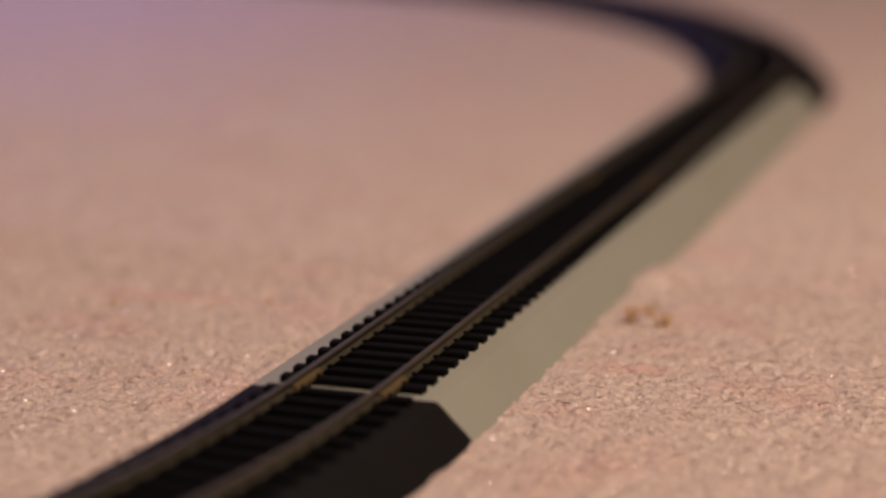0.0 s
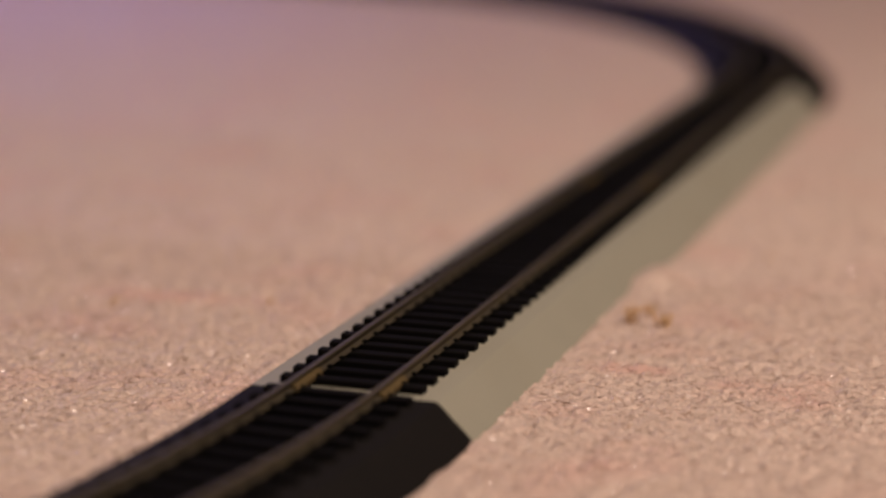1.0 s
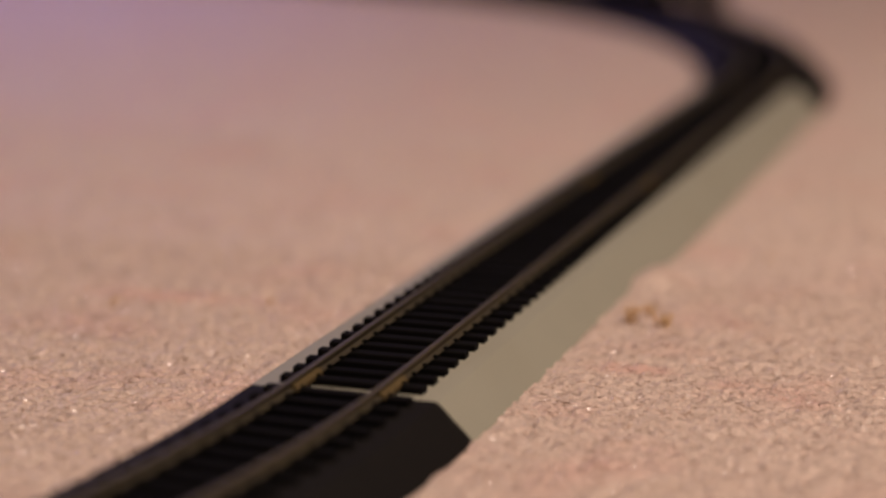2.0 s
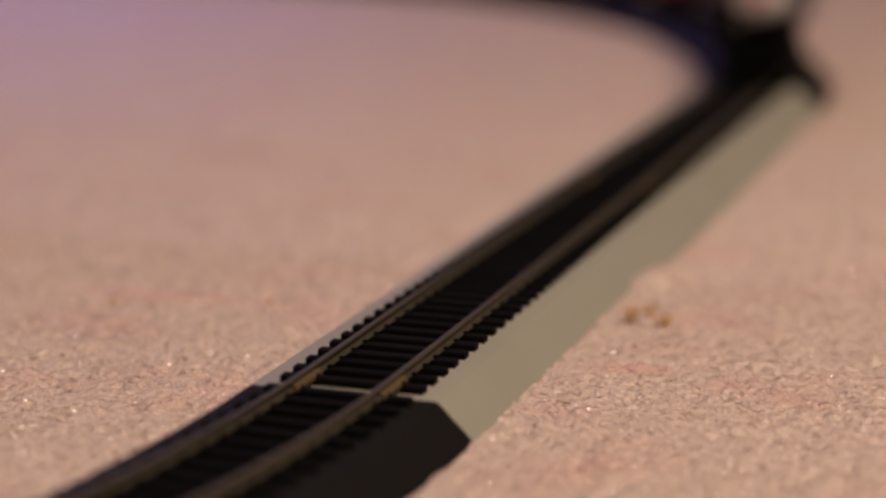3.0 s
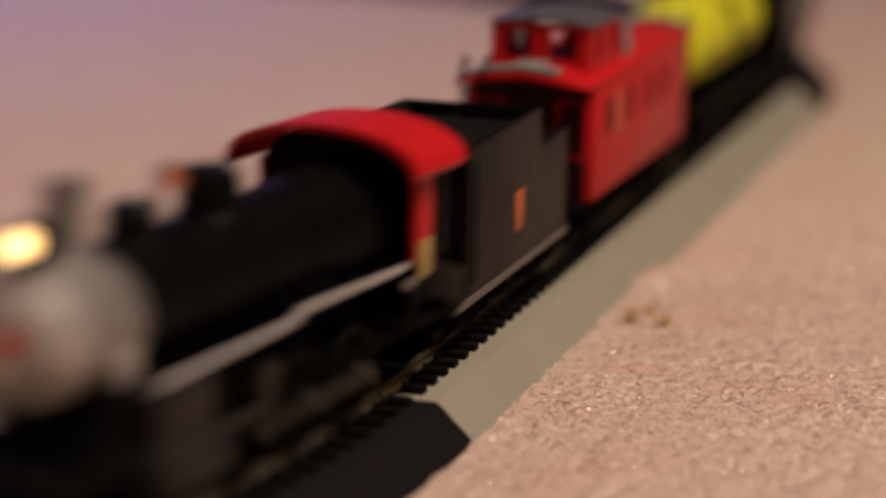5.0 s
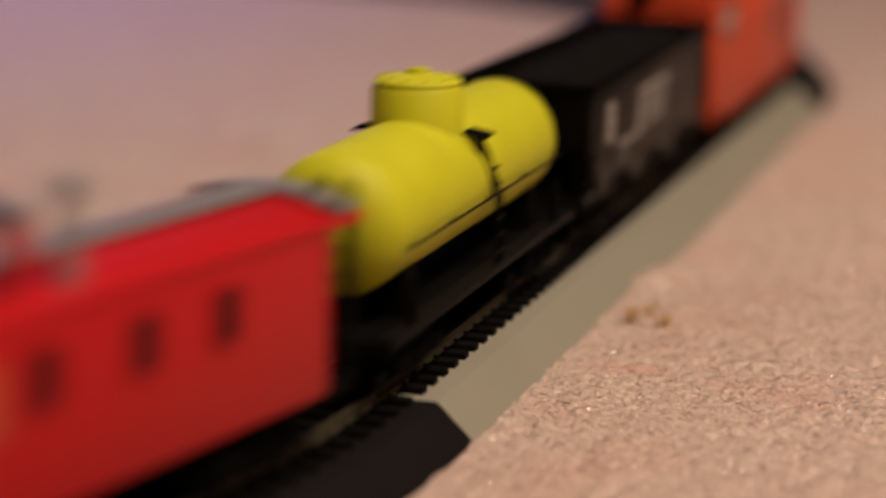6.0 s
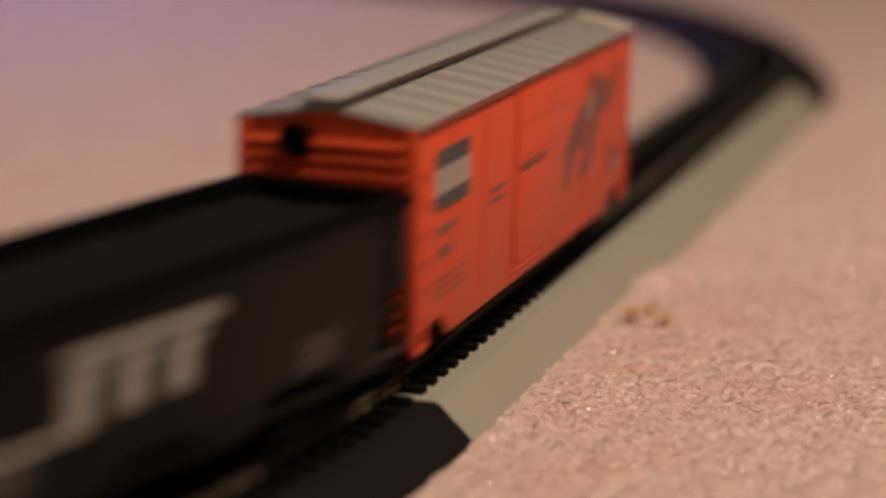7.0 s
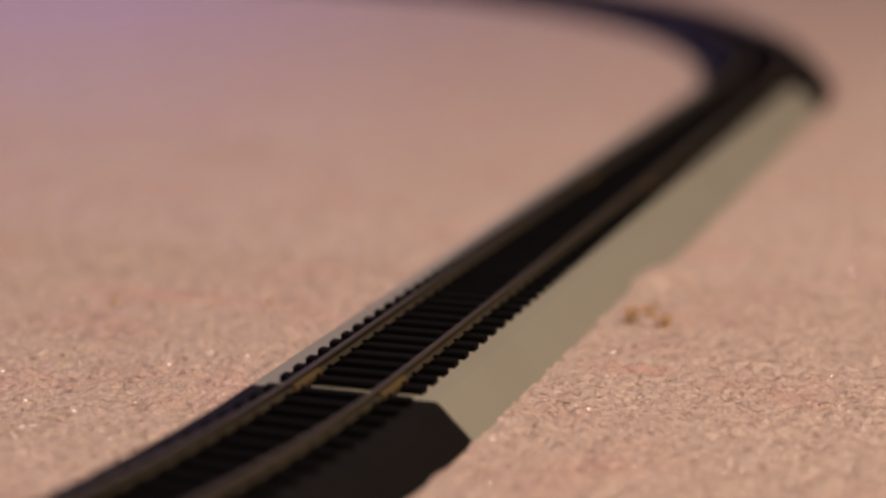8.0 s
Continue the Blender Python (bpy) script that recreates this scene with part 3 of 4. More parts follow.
def tender():
    ob = thing("tender", "dark grey model tender with an orange emblem, on rails", "toy train", "vehicles of the model train")
    h = 46.5
    side = [(-36, 10.5), (41.5, 10.5), (41.5, 33.2), (40.7, 34.0), (19.5, 34.0), (18.0, 35.2), (17.2, 41.2), (16.4, 41.9), (-35.2, 41.9), (-36, 41.2)]
    for s in (-1, 1):
        wall = part("tank_side", prism(B(), side, s * 14.6, s * 15.6, "x", 0.2), TENDER_GREY, ob, "dark grey tank side")
        for y0, y1, z0, z1 in ((-35.6, 16.6, 40.9, 42.1), (19.5, 41.2, 33.0, 34.2)):
            part("rim", block(B(), s * 15.35 - 0.5, s * 15.35 + 0.5, y0, y1, z0, z1, 0.2), BLACK_PLASTIC, wall)
    part("tank_body", block(B(), -14.55, 14.55, -35.9, 41.4, 10.5, 33.6, 0.3), BLACK_PLASTIC, ob)
    part("bunker_front", block(B(), -14.55, 14.55, -36.0, -34.8, 33.7, 41.2, 0.2), BLACK_PLASTIC, ob)
    part("bunker_back", block(B(), -14.55, 14.55, 15.6, 16.8, 33.7, 42.0, 0.2), BLACK_PLASTIC, ob)
    part("water_hatch", turned(B(), [(4.2, 0), (4.2, 1.6), (3.6, 2.0), (0, 2.2)], 20, at(0, 31, 33.6)), BLACK_PLASTIC, ob)
    bm = B()
    bmesh.ops.create_grid(bm, x_segments=18, y_segments=30, size=1, matrix=at(0, -9.6, 38.0) @ Matrix.Diagonal((14.4, 25, 1, 1)))
    for v in bm.verts:
        edge = min(1, (14.4 - abs(v.co.x)) / 5, (25 - abs(v.co.y + 9.6)) / 7)
        v.co.z += edge * (1.8 + 1.0 * noise.noise(v.co * 0.35)) + 0.6 * noise.noise(v.co * 0.9)
    part("coal", bm, COAL, ob, "heaped black coal")
    part("underframe", block(B(), -12.5, 12.5, -h, h, 7.6, 10.4, 0.4), BLACK_DULL, ob)
    for s in (-1, 1):
        part("sill", block(B(), s * 15.2 - 0.7, s * 15.2 + 0.7, -43, 42.5, 8.6, 10.3, 0.2), SILVER_DULL, ob, "pale metal sill strip")
        decal("emblem", [(-2.0, 26.2), (2.8, 26.2), (3.0, 22.4), (2.0, 18.4), (0.4, 17.0), (-1.2, 18.4), (-2.2, 22.4)], s * 15.75, ORANGE_MARK, ob, "small orange shield emblem", 0.2)
        bm = B()
        tube(bm, [(s * 15.9, -33.5, 13), (s * 15.9, -33.5, 38)], 0.35)
        part("grab_iron", bm, BLACK_PLASTIC, ob)
    for y in (-26, 26):
        truck(ob, y)
    coupler(ob, h, 1), coupler(ob, -h, -1)
    return ob


def window_frame(parent, y0, y1, z0, z1, x, s, axis="x"):
    """A recessed dark window with a raised frame, on a side (axis x) or an end (axis y)."""
    bm = B()
    a, b = (x, x + s * 0.5)
    for u0, u1, w0, w1 in ((y0 - 0.7, y0, z0 - 0.7, z1 + 0.7), (y1, y1 + 0.7, z0 - 0.7, z1 + 0.7), (y0, y1, z0 - 0.7, z0), (y0, y1, z1, z1 + 0.7)):
        if axis == "x":
            block(bm, min(a, b), max(a, b), u0, u1, w0, w1)
        else:
            block(bm, u0, u1, min(a, b), max(a, b), w0, w1)
    w = part("window", bm, RED_PAINT, parent, "dark window in a red frame")
    bm = B()
    a, b = x - s * 0.3, x + s * 0.12
    if axis == "x":
        block(bm, min(a, b), max(a, b), y0, y1, z0, z1)
    else:
        block(bm, y0, y1, min(a, b), max(a, b), z0, z1)
    part("pane", bm, WINDOW_DARK, w, "dark window pane")
    return w


def pierced(bm, axis, a0, a1, u0, u1, z0, z1, holes):
    """A wall slab between a0 and a1 with rectangular holes (u0, u1, z0, z1), built from the pieces round them."""
    us = sorted({u0, u1} | {v for q in holes for v in q[:2]})
    zs = sorted({z0, z1} | {v for q in holes for v in q[2:]})
    made = {}

    def vert(i, j, a):
        if (i, j, a) not in made:
            made[i, j, a] = bm.verts.new((a, us[i], zs[j]) if axis == "x" else (us[i], a, zs[j]))
        return made[i, j, a]

    def solid(i, j):
        if not (0 <= i < len(us) - 1 and 0 <= j < len(zs) - 1):
            return False
        u, z = (us[i] + us[i + 1]) / 2, (zs[j] + zs[j + 1]) / 2
        return not any(q[0] < u < q[1] and q[2] < z < q[3] for q in holes)
    for i in range(len(us) - 1):
        for j in range(len(zs) - 1):
            if not solid(i, j):
                continue
            for a in (a0, a1):
                bm.faces.new([vert(i, j, a), vert(i + 1, j, a), vert(i + 1, j + 1, a), vert(i, j + 1, a)])
            for (di, dj), (p, q) in (((-1, 0), ((i, j), (i, j + 1))), ((1, 0), ((i + 1, j), (i + 1, j + 1))), ((0, -1), ((i, j), (i + 1, j))), ((0, 1), ((i, j + 1), (i + 1, j + 1)))):
                if not solid(i + di, j + dj):
                    bm.faces.new([vert(*p, a0), vert(*q, a0), vert(*q, a1), vert(*p, a1)])
    return bm


def caboose():
    ob = thing("caboose", "bright red model caboose with cupola and grey roof walkway", "toy train", "vehicles of the model train")
    h, w = 55.0, 16.2
    part("body", prism(B(), [(-w, 11.6), (w, 11.6), (w, 40.4), (0, 43.0), (-w, 40.4)], -h, h, bevel=0.4), RED_PAINT, ob)
    roof = [(w + 0.45, 40.0), (w + 0.45, 41.0), (8, 43.3), (0, 44.2), (-8, 43.3), (-w - 0.45, 41.0), (-w - 0.45, 40.0), (0, 42.6)]
    part("roof", prism(B(), roof, -h - 10, h + 10, bevel=0.25), RED_PAINT, ob, "red roof with grey walkway")
    part("underframe", block(B(), -12, 12, -h - 11, h + 11, 7.6, 11.4, 0.4), BLACK_DULL, ob)
    for s in (-1, 1):
        for y in (-41.5, -17, 5.5, 26.0):
            window_frame(ob, y - 3.0, y + 3.0, 27.0, 36.0, s * w, s)
        decal("emblem", [(-34.5, 25), (-26, 25), (-26, 34), (-28, 36), (-32.5, 36), (-34.5, 34)], s * (w + 0.1), YELLOW_MARK, ob, "faded ochre emblem", 0.2)
    for e in (-1, 1):
        window_frame(ob, 7.2, 13.6, 22.5, 35.5, e * h, e, "y")
        window_frame(ob, -13.6, -7.2, 22.5, 35.5, e * h, e, "y")
        # Dark sheet over the red end: the overhang's shade put into colour.
        part("end_wall", block(B(), -14.0, 14.0, *sorted((e * (h - 0.3), e * (h + 0.08))), 12.0, 40.2), END_SHADE_MAROON, ob, "dark maroon sheet for the shade under the roof overhang")
        part("end_door", block(B(), -4.6, 4.6, e * h - 0.4, e * h + 0.5, 12.5, 36.5, 0.15), WINDOW_DARK, ob, "dark end door")
        plat = part("platform", block(B(), -14.5, 14.5, min(e * h, e * (h + 10)), max(e * h, e * (h + 10)), 9.6, 11.4, 0.3), BLACK_DULL, ob)
        for x in (-13.5, -4.5, 4.5, 13.5):
            bm = B()
            tube(bm, [(x, e * (h + 9.4), 11.2), (x, e * (h + 9.4), 22.5 if abs(x) < 10 else 40.0)], 0.45)
            part("railing_post", bm, BLACK_PLASTIC, plat)
        for x in (-13.5, 4.5):
            bm = B()
            tube(bm, [(x, e * (h + 9.4), 22.4), (x + 9, e * (h + 9.4), 22.4)], 0.45)
            part("hand_rail", bm, BLACK_PLASTIC, plat)
        ladder = part("ladder", tube(B(), [(e * 12.0, e * (h + 9.6), 11.4), (e * 12.0, e * (h + 9.6), 12.6)], 0.5), BLACK_PLASTIC, plat, "black bent end ladder")
        for x in (e * 9.2, e * 14.6):
            part("ladder_rail", tube(B(), [(x, e * (h + 9.8), 11.0), (x, e * (h + 10.6), 42.2), (x, e * (h + 9.8), 45.6), (x, e * (h + 7.4), 46.7), (x, e * (h + 5.2), 45.8), (x, e * (h + 4.4), 43.0)], 0.42), BLACK_PLASTIC, ladder)
        for k in range(6):
            part("rung", tube(B(), [(e * 9.2, e * (h + 10.2), 15 + 4.8 * k), (e * 14.6, e * (h + 10.2), 15 + 4.8 * k)], 0.32, 5), BLACK_PLASTIC, ladder)
        part("cross_walkway", prism(B(), [(-15.5, 42.9), (-8, 44.6), (0, 45.4), (8, 44.6), (15.5 if e > 0 else 8.5, 42.9 if e > 0 else 44.5), (15.5 if e > 0 else 8.5, 42.1 if e > 0 else 43.6), (8, 43.7), (0, 44.5), (-8, 43.7), (-15.5, 42.1)], e * (h + 3.6), e * (h + 10)), WALKWAY_GREY, ob, "grey crosswise roof walkway")
        coupler(ob, e * (h + 8), e)
    part("walkway", block(B(), -3.6, 3.6, -14, h + 3, 44.4, 45.3, 0.15), WALKWAY_GREY, ob, "grey roof walkway")
    part("walkway", block(B(), -3.6, 3.6, -h - 3, -h + 4.0, 44.4, 45.3, 0.15), WALKWAY_GREY, ob, "grey roof walkway")
    # cupola
    c0, c1, cw = -47.5, -14.5, 12.5
    cup = part("cupola", block(B(), -cw + 1.3, cw - 1.3, c0 + 1.3, c1 - 1.3, 41.0, 44.3, 0.2), RED_PAINT, ob, "red cupola with open windows")
    for s in (-1, 1):
        a0, a1 = sorted((s * (cw - 1.2), s * cw))
        part("side_wall", pierced(B(), "x", a0, a1, c0, c1, 40.5, 53.7, [(-42.5, -35.0, 44.8, 52.2), (-26.0, -18.5, 44.8, 52.2)]), RED_PAINT, cup)
    for y0, y1 in ((c0, c0 + 1.2), (c1 - 1.2, c1)):
        part("end_wall", pierced(B(), "y", y0, y1, -cw + 1.2, cw - 1.2, 40.5, 53.7, [(-9.2, -2.4, 45.2, 52.2), (2.4, 9.2, 45.2, 52.2)]), RED_PAINT, cup)
    part("cupola_roof", prism(B(), [(cw + 0.8, 53.4), (cw + 0.8, 54.0), (6, 55.4), (0, 55.9), (-6, 55.4), (-cw - 0.8, 54.0), (-cw - 0.8, 53.4), (0, 54.8)], c0 - 0.9, c1 + 0.9, bevel=0.2), CUPOLA_GREY, cup, "dark grey cupola roof")
    for s in (-1, 1):
        for y in (-38.75, -22.25):
            bm = pierced(B(), "x", *sorted((s * cw, s * (cw + 0.4))), y - 4.5, y + 4.5, 44.0, 53.0, [(y - 3.6, y + 3.6, 44.9, 52.1)])
            part("window_frame", bm, RED_PAINT, cup)
    bm = turned(B(), [(1.3, -0.6), (1.3, 5.0), (0.8, 6.0), (0.8, 13.6), (2.9, 14.2), (3.0, 15.4), (1.6, 16.6), (0, 16.8)], 16, at(12.2, -6, 41.4))
    part("smoke_jack", bm, WALKWAY_GREY, ob, "grey stove pipe with a cap")
    for y in (-38, 38):
        truck(ob, y)
    return ob


def tank_car():
    ob = thing("tank_car", "bright yellow model tank car with dome and black frame", "toy train", "vehicles of the model train")
    r, zc, h = 14.0, 31.0, 60.5
    prof = [(0, -h), (5, -h + 0.5), (9.5, -h + 1.9), (12.5, -h + 3.9), (13.8, -h + 6.6), (r, -h + 8.5), (r, h - 8.5), (13.8, h - 6.6), (12.5, h - 3.9), (9.5, h - 1.9), (5, h - 0.5), (0, h)]
    tank = part("tank", turned(B(), prof, 64, at(0, 0, zc, ALONG_Y)), YELLOW_PAINT, ob, "glossy yellow cylindrical tank")
    dome = part("dome", turned(B(), [(9.6, -4), (9.4, 7.6), (8.9, 8.3), (9.0, 9.2), (8.2, 9.9), (4, 10.6), (2.4, 10.8), (2.2, 11.8), (0, 12.0)], 36, at(0, -6, zc + 12)), YELLOW_PAINT, tank, "yellow dome with a lid")
    for k in range(12):
        a = radians(30 * k)
        part("dome_bolt", turned(B(), [(0.55, 0), (0.55, 0.5), (0, 0.7)], 6, at(7.8 * math.cos(a), -6 + 7.8 * math.sin(a), zc + 21.8)), YELLOW_PAINT, dome)
    for y in (-40, -20, 14, 38):
        part("seam", turned(B(), [(r, -0.4), (r + 0.12, -0.3), (r + 0.12, 0.3), (r, 0.4)], 64, at(0, y, zc, ALONG_Y)), YELLOW_PAINT, tank)
    for s in (-1, 1):
        bm = B()
        tube(bm, [(s * 15.0, -h + 4, zc - 3.0), (s * 15.0, h - 4, zc - 3.0)], 0.32)
        part("hand_rail", bm, BLACK_PLASTIC, ob, "thin black hand rail")
        for y in (-52, -26, 0, 26, 52):
            bm = B()
            tube(bm, [(s * 13.8, y, zc - 3.0), (s * 15.0, y, zc - 3.0)], 0.3)
            part("rail_stanchion", bm, BLACK_PLASTIC, ob)
        part("side_sill", block(B(), s * 14.0 - 2.0, s * 14.0 + 2.0, -66, 66, 11.2, 12.8, 0.2), LIT_SILL_BROWN, ob, "brown-black side sill, lightened as if catching light")
        for y in (-52, 52):
            part("bolster_post", block(B(), s * 14.6 - 0.8, s * 14.6 + 0.8, y - 1.0, y + 1.0, 12.9, 22.0, 0.2), BLACK_DULL, ob)
        bm = B()
        for y in (0.0, 3.2):
            tube(bm, [(s * 15.2, y + 3.4, 13.0), (s * 15.0, y + 2.4, 27.5), (s * 13.2, y - 1.8, 36.5), (s * 11.6, y - 3.6, 41.0)], 0.45)
        for k in range(6):
            z = 15.5 + 3.6 * k
            tube(bm, [(s * (15.3 - 0.008 * k ** 3), 3.2 - 0.06 * k ** 2, z), (s * (15.3 - 0.008 * k ** 3), 6.4 - 0.06 * k ** 2, z)], 0.4, 5)
        part("ladder", bm, BLACK_PLASTIC, ob, "black side ladder")
    for s in (-1, 1):
        part("platform", prism(B(), [(s * 9.5, 41.4), (s * 14.2, 40.6), (s * 14.2, 41.3), (s * 9.5, 42.1)], -5.5, 1.5), BLACK_DULL, ob, "small black dome platform")
    part("deck", block(B(), -12.0, 12.0, -65, 65, 11.4, 12.4, 0.2), BLACK_DULL, ob)
    part("centre_sill", block(B(), -4.5, 4.5, -68, 68, 8.0, 11.3, 0.4), BLACK_DULL, ob)
    for y in (-44, 44):
        part("saddle", prism(B(), [(-11, 12.5), (11, 12.5), (11.5, 22), (6, 17.8), (0, 16.6), (-6, 17.8), (-11.5, 22)], y - 3, y + 3), BLACK_DULL, ob)
        truck(ob, y)
    for e in (-1, 1):
        part("end_sill", block(B(), -15.8, 15.8, e * 66.5 - 1.2, e * 66.5 + 1.2, 9.4, 13.4, 0.3), BLACK_DULL, ob)
        coupler(ob, e * 66, e)
    part("air_tank", turned(B(), [(0, -8), (2.8, -7.2), (2.8, 7.2), (0, 8)], 14, at(8, 6, 8.4, ALONG_Y)), BLACK_DULL, ob)
    return ob


def hopper_car():
    ob = thing("hopper_car", "black model hopper car loaded with coal, pale side lettering", "toy train", "vehicles of the model train")
    h, w, top = 74.5, 16.6, 40.4
    for s in (-1, 1):
        side = part("side_wall", prism(B(), [(-h, 26), (-h + 5, 24), (-h + 12.5, 11.8), (-h + 20, 11.8), (-h + 26, 15), (-31, 15), (-24, 9.5), (-15, 9.5), (-8, 14.4), (8, 14.4), (15, 9.5), (24, 9.5), (31, 15), (h - 26, 15), (h - 20, 11.8), (h - 12.5, 11.8), (h - 5, 24), (h, 26), (h, top), (-h, top)], s * (w - 1.0), s * w, "x", 0.15), HOPPER_PAINT, ob)
        for y in (-69, 69):
            part("rib", block(B(), min(s * w, s * (w + 0.4)), max(s * w, s * (w + 0.4)), y - 0.7, y + 0.7, 18, top - 1, 0.2), HOPPER_PAINT, side)
        part("top_rail", block(B(), s * w - 1.3, s * w + 1.3, -h - 0.5, h + 0.5, top - 1.0, top + 1.1, 0.3), BLACK_DULL, side)
        part("side_sill", block(B(), s * 14 - 1.2, s * 14 + 1.2, -h + 2, h - 2, 9.8, 11.6, 0.2), LIT_SILL_BROWN, side, "brown-black side sill, lightened as if catching light")
        x = s * (w + 0.02)
        ring = decal("printed_block", [(-56.6, 25.5), (-55.0, 24), (-50.8, 24), (-49.2, 25.5), (-49.2, 32.8), (-50.8, 34.4), (-55.0, 34.4), (-56.6, 32.8)], x, WHITE_MARK, side, "worn pale printed block", 0.2)
        for z in (26.6, 30.6):
            decal("dark_gap", quad(-53.8, -52.0, z, z + 1.8), x, HOPPER_PAINT, ring, "dark gap in the print", 0.26)
        decal("printed_bar", quad(-43, -22, 21.4, 22.5), x, WHITE_MARK, side, "pale printed bar", 0.2)
        decal("printed_bar", quad(-21, 17, 31.8, 33.4), x, WHITE_MARK, side, "pale printed bar", 0.2)
        for y, z0 in ((-21, 21.4), (-8.5, 22.2), (3.5, 22.2)):
            decal("printed_letter", [(y, z0), (y + 5.0, z0), (y + 5.8, 29.0), (y + 8.6, 29.0), (y + 8.6, 30.4), (y + 1.2, 30.4), (y + 1.0, 28)], x, WHITE_MARK, side, "worn pale printed bar", 0.2)
        for e in (-1, 1):
            part("corner_post", block(B(), s * (w - 0.5) - 0.45, s * (w - 0.5) + 0.45, e * (h - 0.8) - 0.6, e * (h - 0.8) + 0.6, 13.8, 25.8, 0.15), HOPPER_PAINT, side)
            part("step_rail", block(B(), s * 15.8 - 0.5, s * 15.8 + 0.5, *sorted((e * (h + 0.6), e * (h - 14))), 12.4, 13.6, 0.2), STEP_BROWN, side, "brown step rail")
        for k in range(3):
            decal("printed_line", quad(-43, -29, 15.9 + 1.7 * k, 16.8 + 1.7 * k), x, GREY_MARK, side, "fine pale printed line", 0.15)
            decal("printed_line", quad(39, 51, 17.0 + 1.9 * k, 17.8 + 1.9 * k), x, GREY_MARK, side, "fine pale printed line", 0.15)
    for e in (-1, 1):
        part("end_wall", prism(B(), [(e * h, top), (e * (h - 1.2), top), (e * (h - 1.2), 27), (e * (h - 26), 13.5), (e * (h - 24), 13), (e * h, 25)], -w + 1.05, w - 1.05, "x"), HOPPER_PAINT, ob)
        part("end_rail", block(B(), -w, w, e * h - 0.8, e * h + 0.8, top - 1.0, top + 1.1, 0.3), BLACK_DULL, ob)
        part("end_sill", block(B(), -15.5, 15.5, e * (h - 1) - 1.5, e * (h - 1) + 1.5, 9.2, 13.8, 0.3), BLACK_DULL, ob)
        for x in (-13, -5, 5, 13):
            part("end_post", block(B(), x - 0.7, x + 0.7, e * (h - 1.2) - 0.7, e * (h - 1.2) + 0.7, 13.8, 27, 0.15), BLACK_DULL, ob)
        coupler(ob, e * (h - 1), e)
        for s in (-1, 1):
            bm = B()
            for k in range(3):
                z = 17 + 5 * k
                tube(bm, [(s * (w + 0.9), e * (h - 1), z), (s * (w + 0.9), e * (h - 8), z)], 0.3, 5)
            part("grab_iron", bm, BLACK_PLASTIC, ob)
    for y in (-22, 22):
        part("chute", prism(B(), [(y - 17, 14.3), (y + 17, 14.3), (y + 6, 5.2), (y - 6, 5.2)], -11, 11, "x", 0.3), HOPPER_PAINT, ob)
    part("centre_sill", block(B(), -3.2, 3.2, -h, h, 8.4, 13.0, 0.3), BLACK_DULL, ob)
    bm = B()
    bmesh.ops.create_grid(bm, x_segments=34, y_segments=130, size=1, matrix=at(0, 0, top - 3.4) @ Matrix.Diagonal((w - 1.1, h - 1.3, 1, 1)))
    for v in bm.verts:
        edge = min(1, (w - 1.1 - abs(v.co.x)) / 9, (h - 1.3 - abs(v.co.y)) / 16)
        v.co.z += edge * 3.4 + 1.2 * noise.noise(v.co * 0.22) + 0.9 * noise.noise(v.co * 0.7)
    part("coal", bm, COAL, ob, "heaped black coal load")
    for y in (-50, 50):
        truck(ob, y)
    return ob


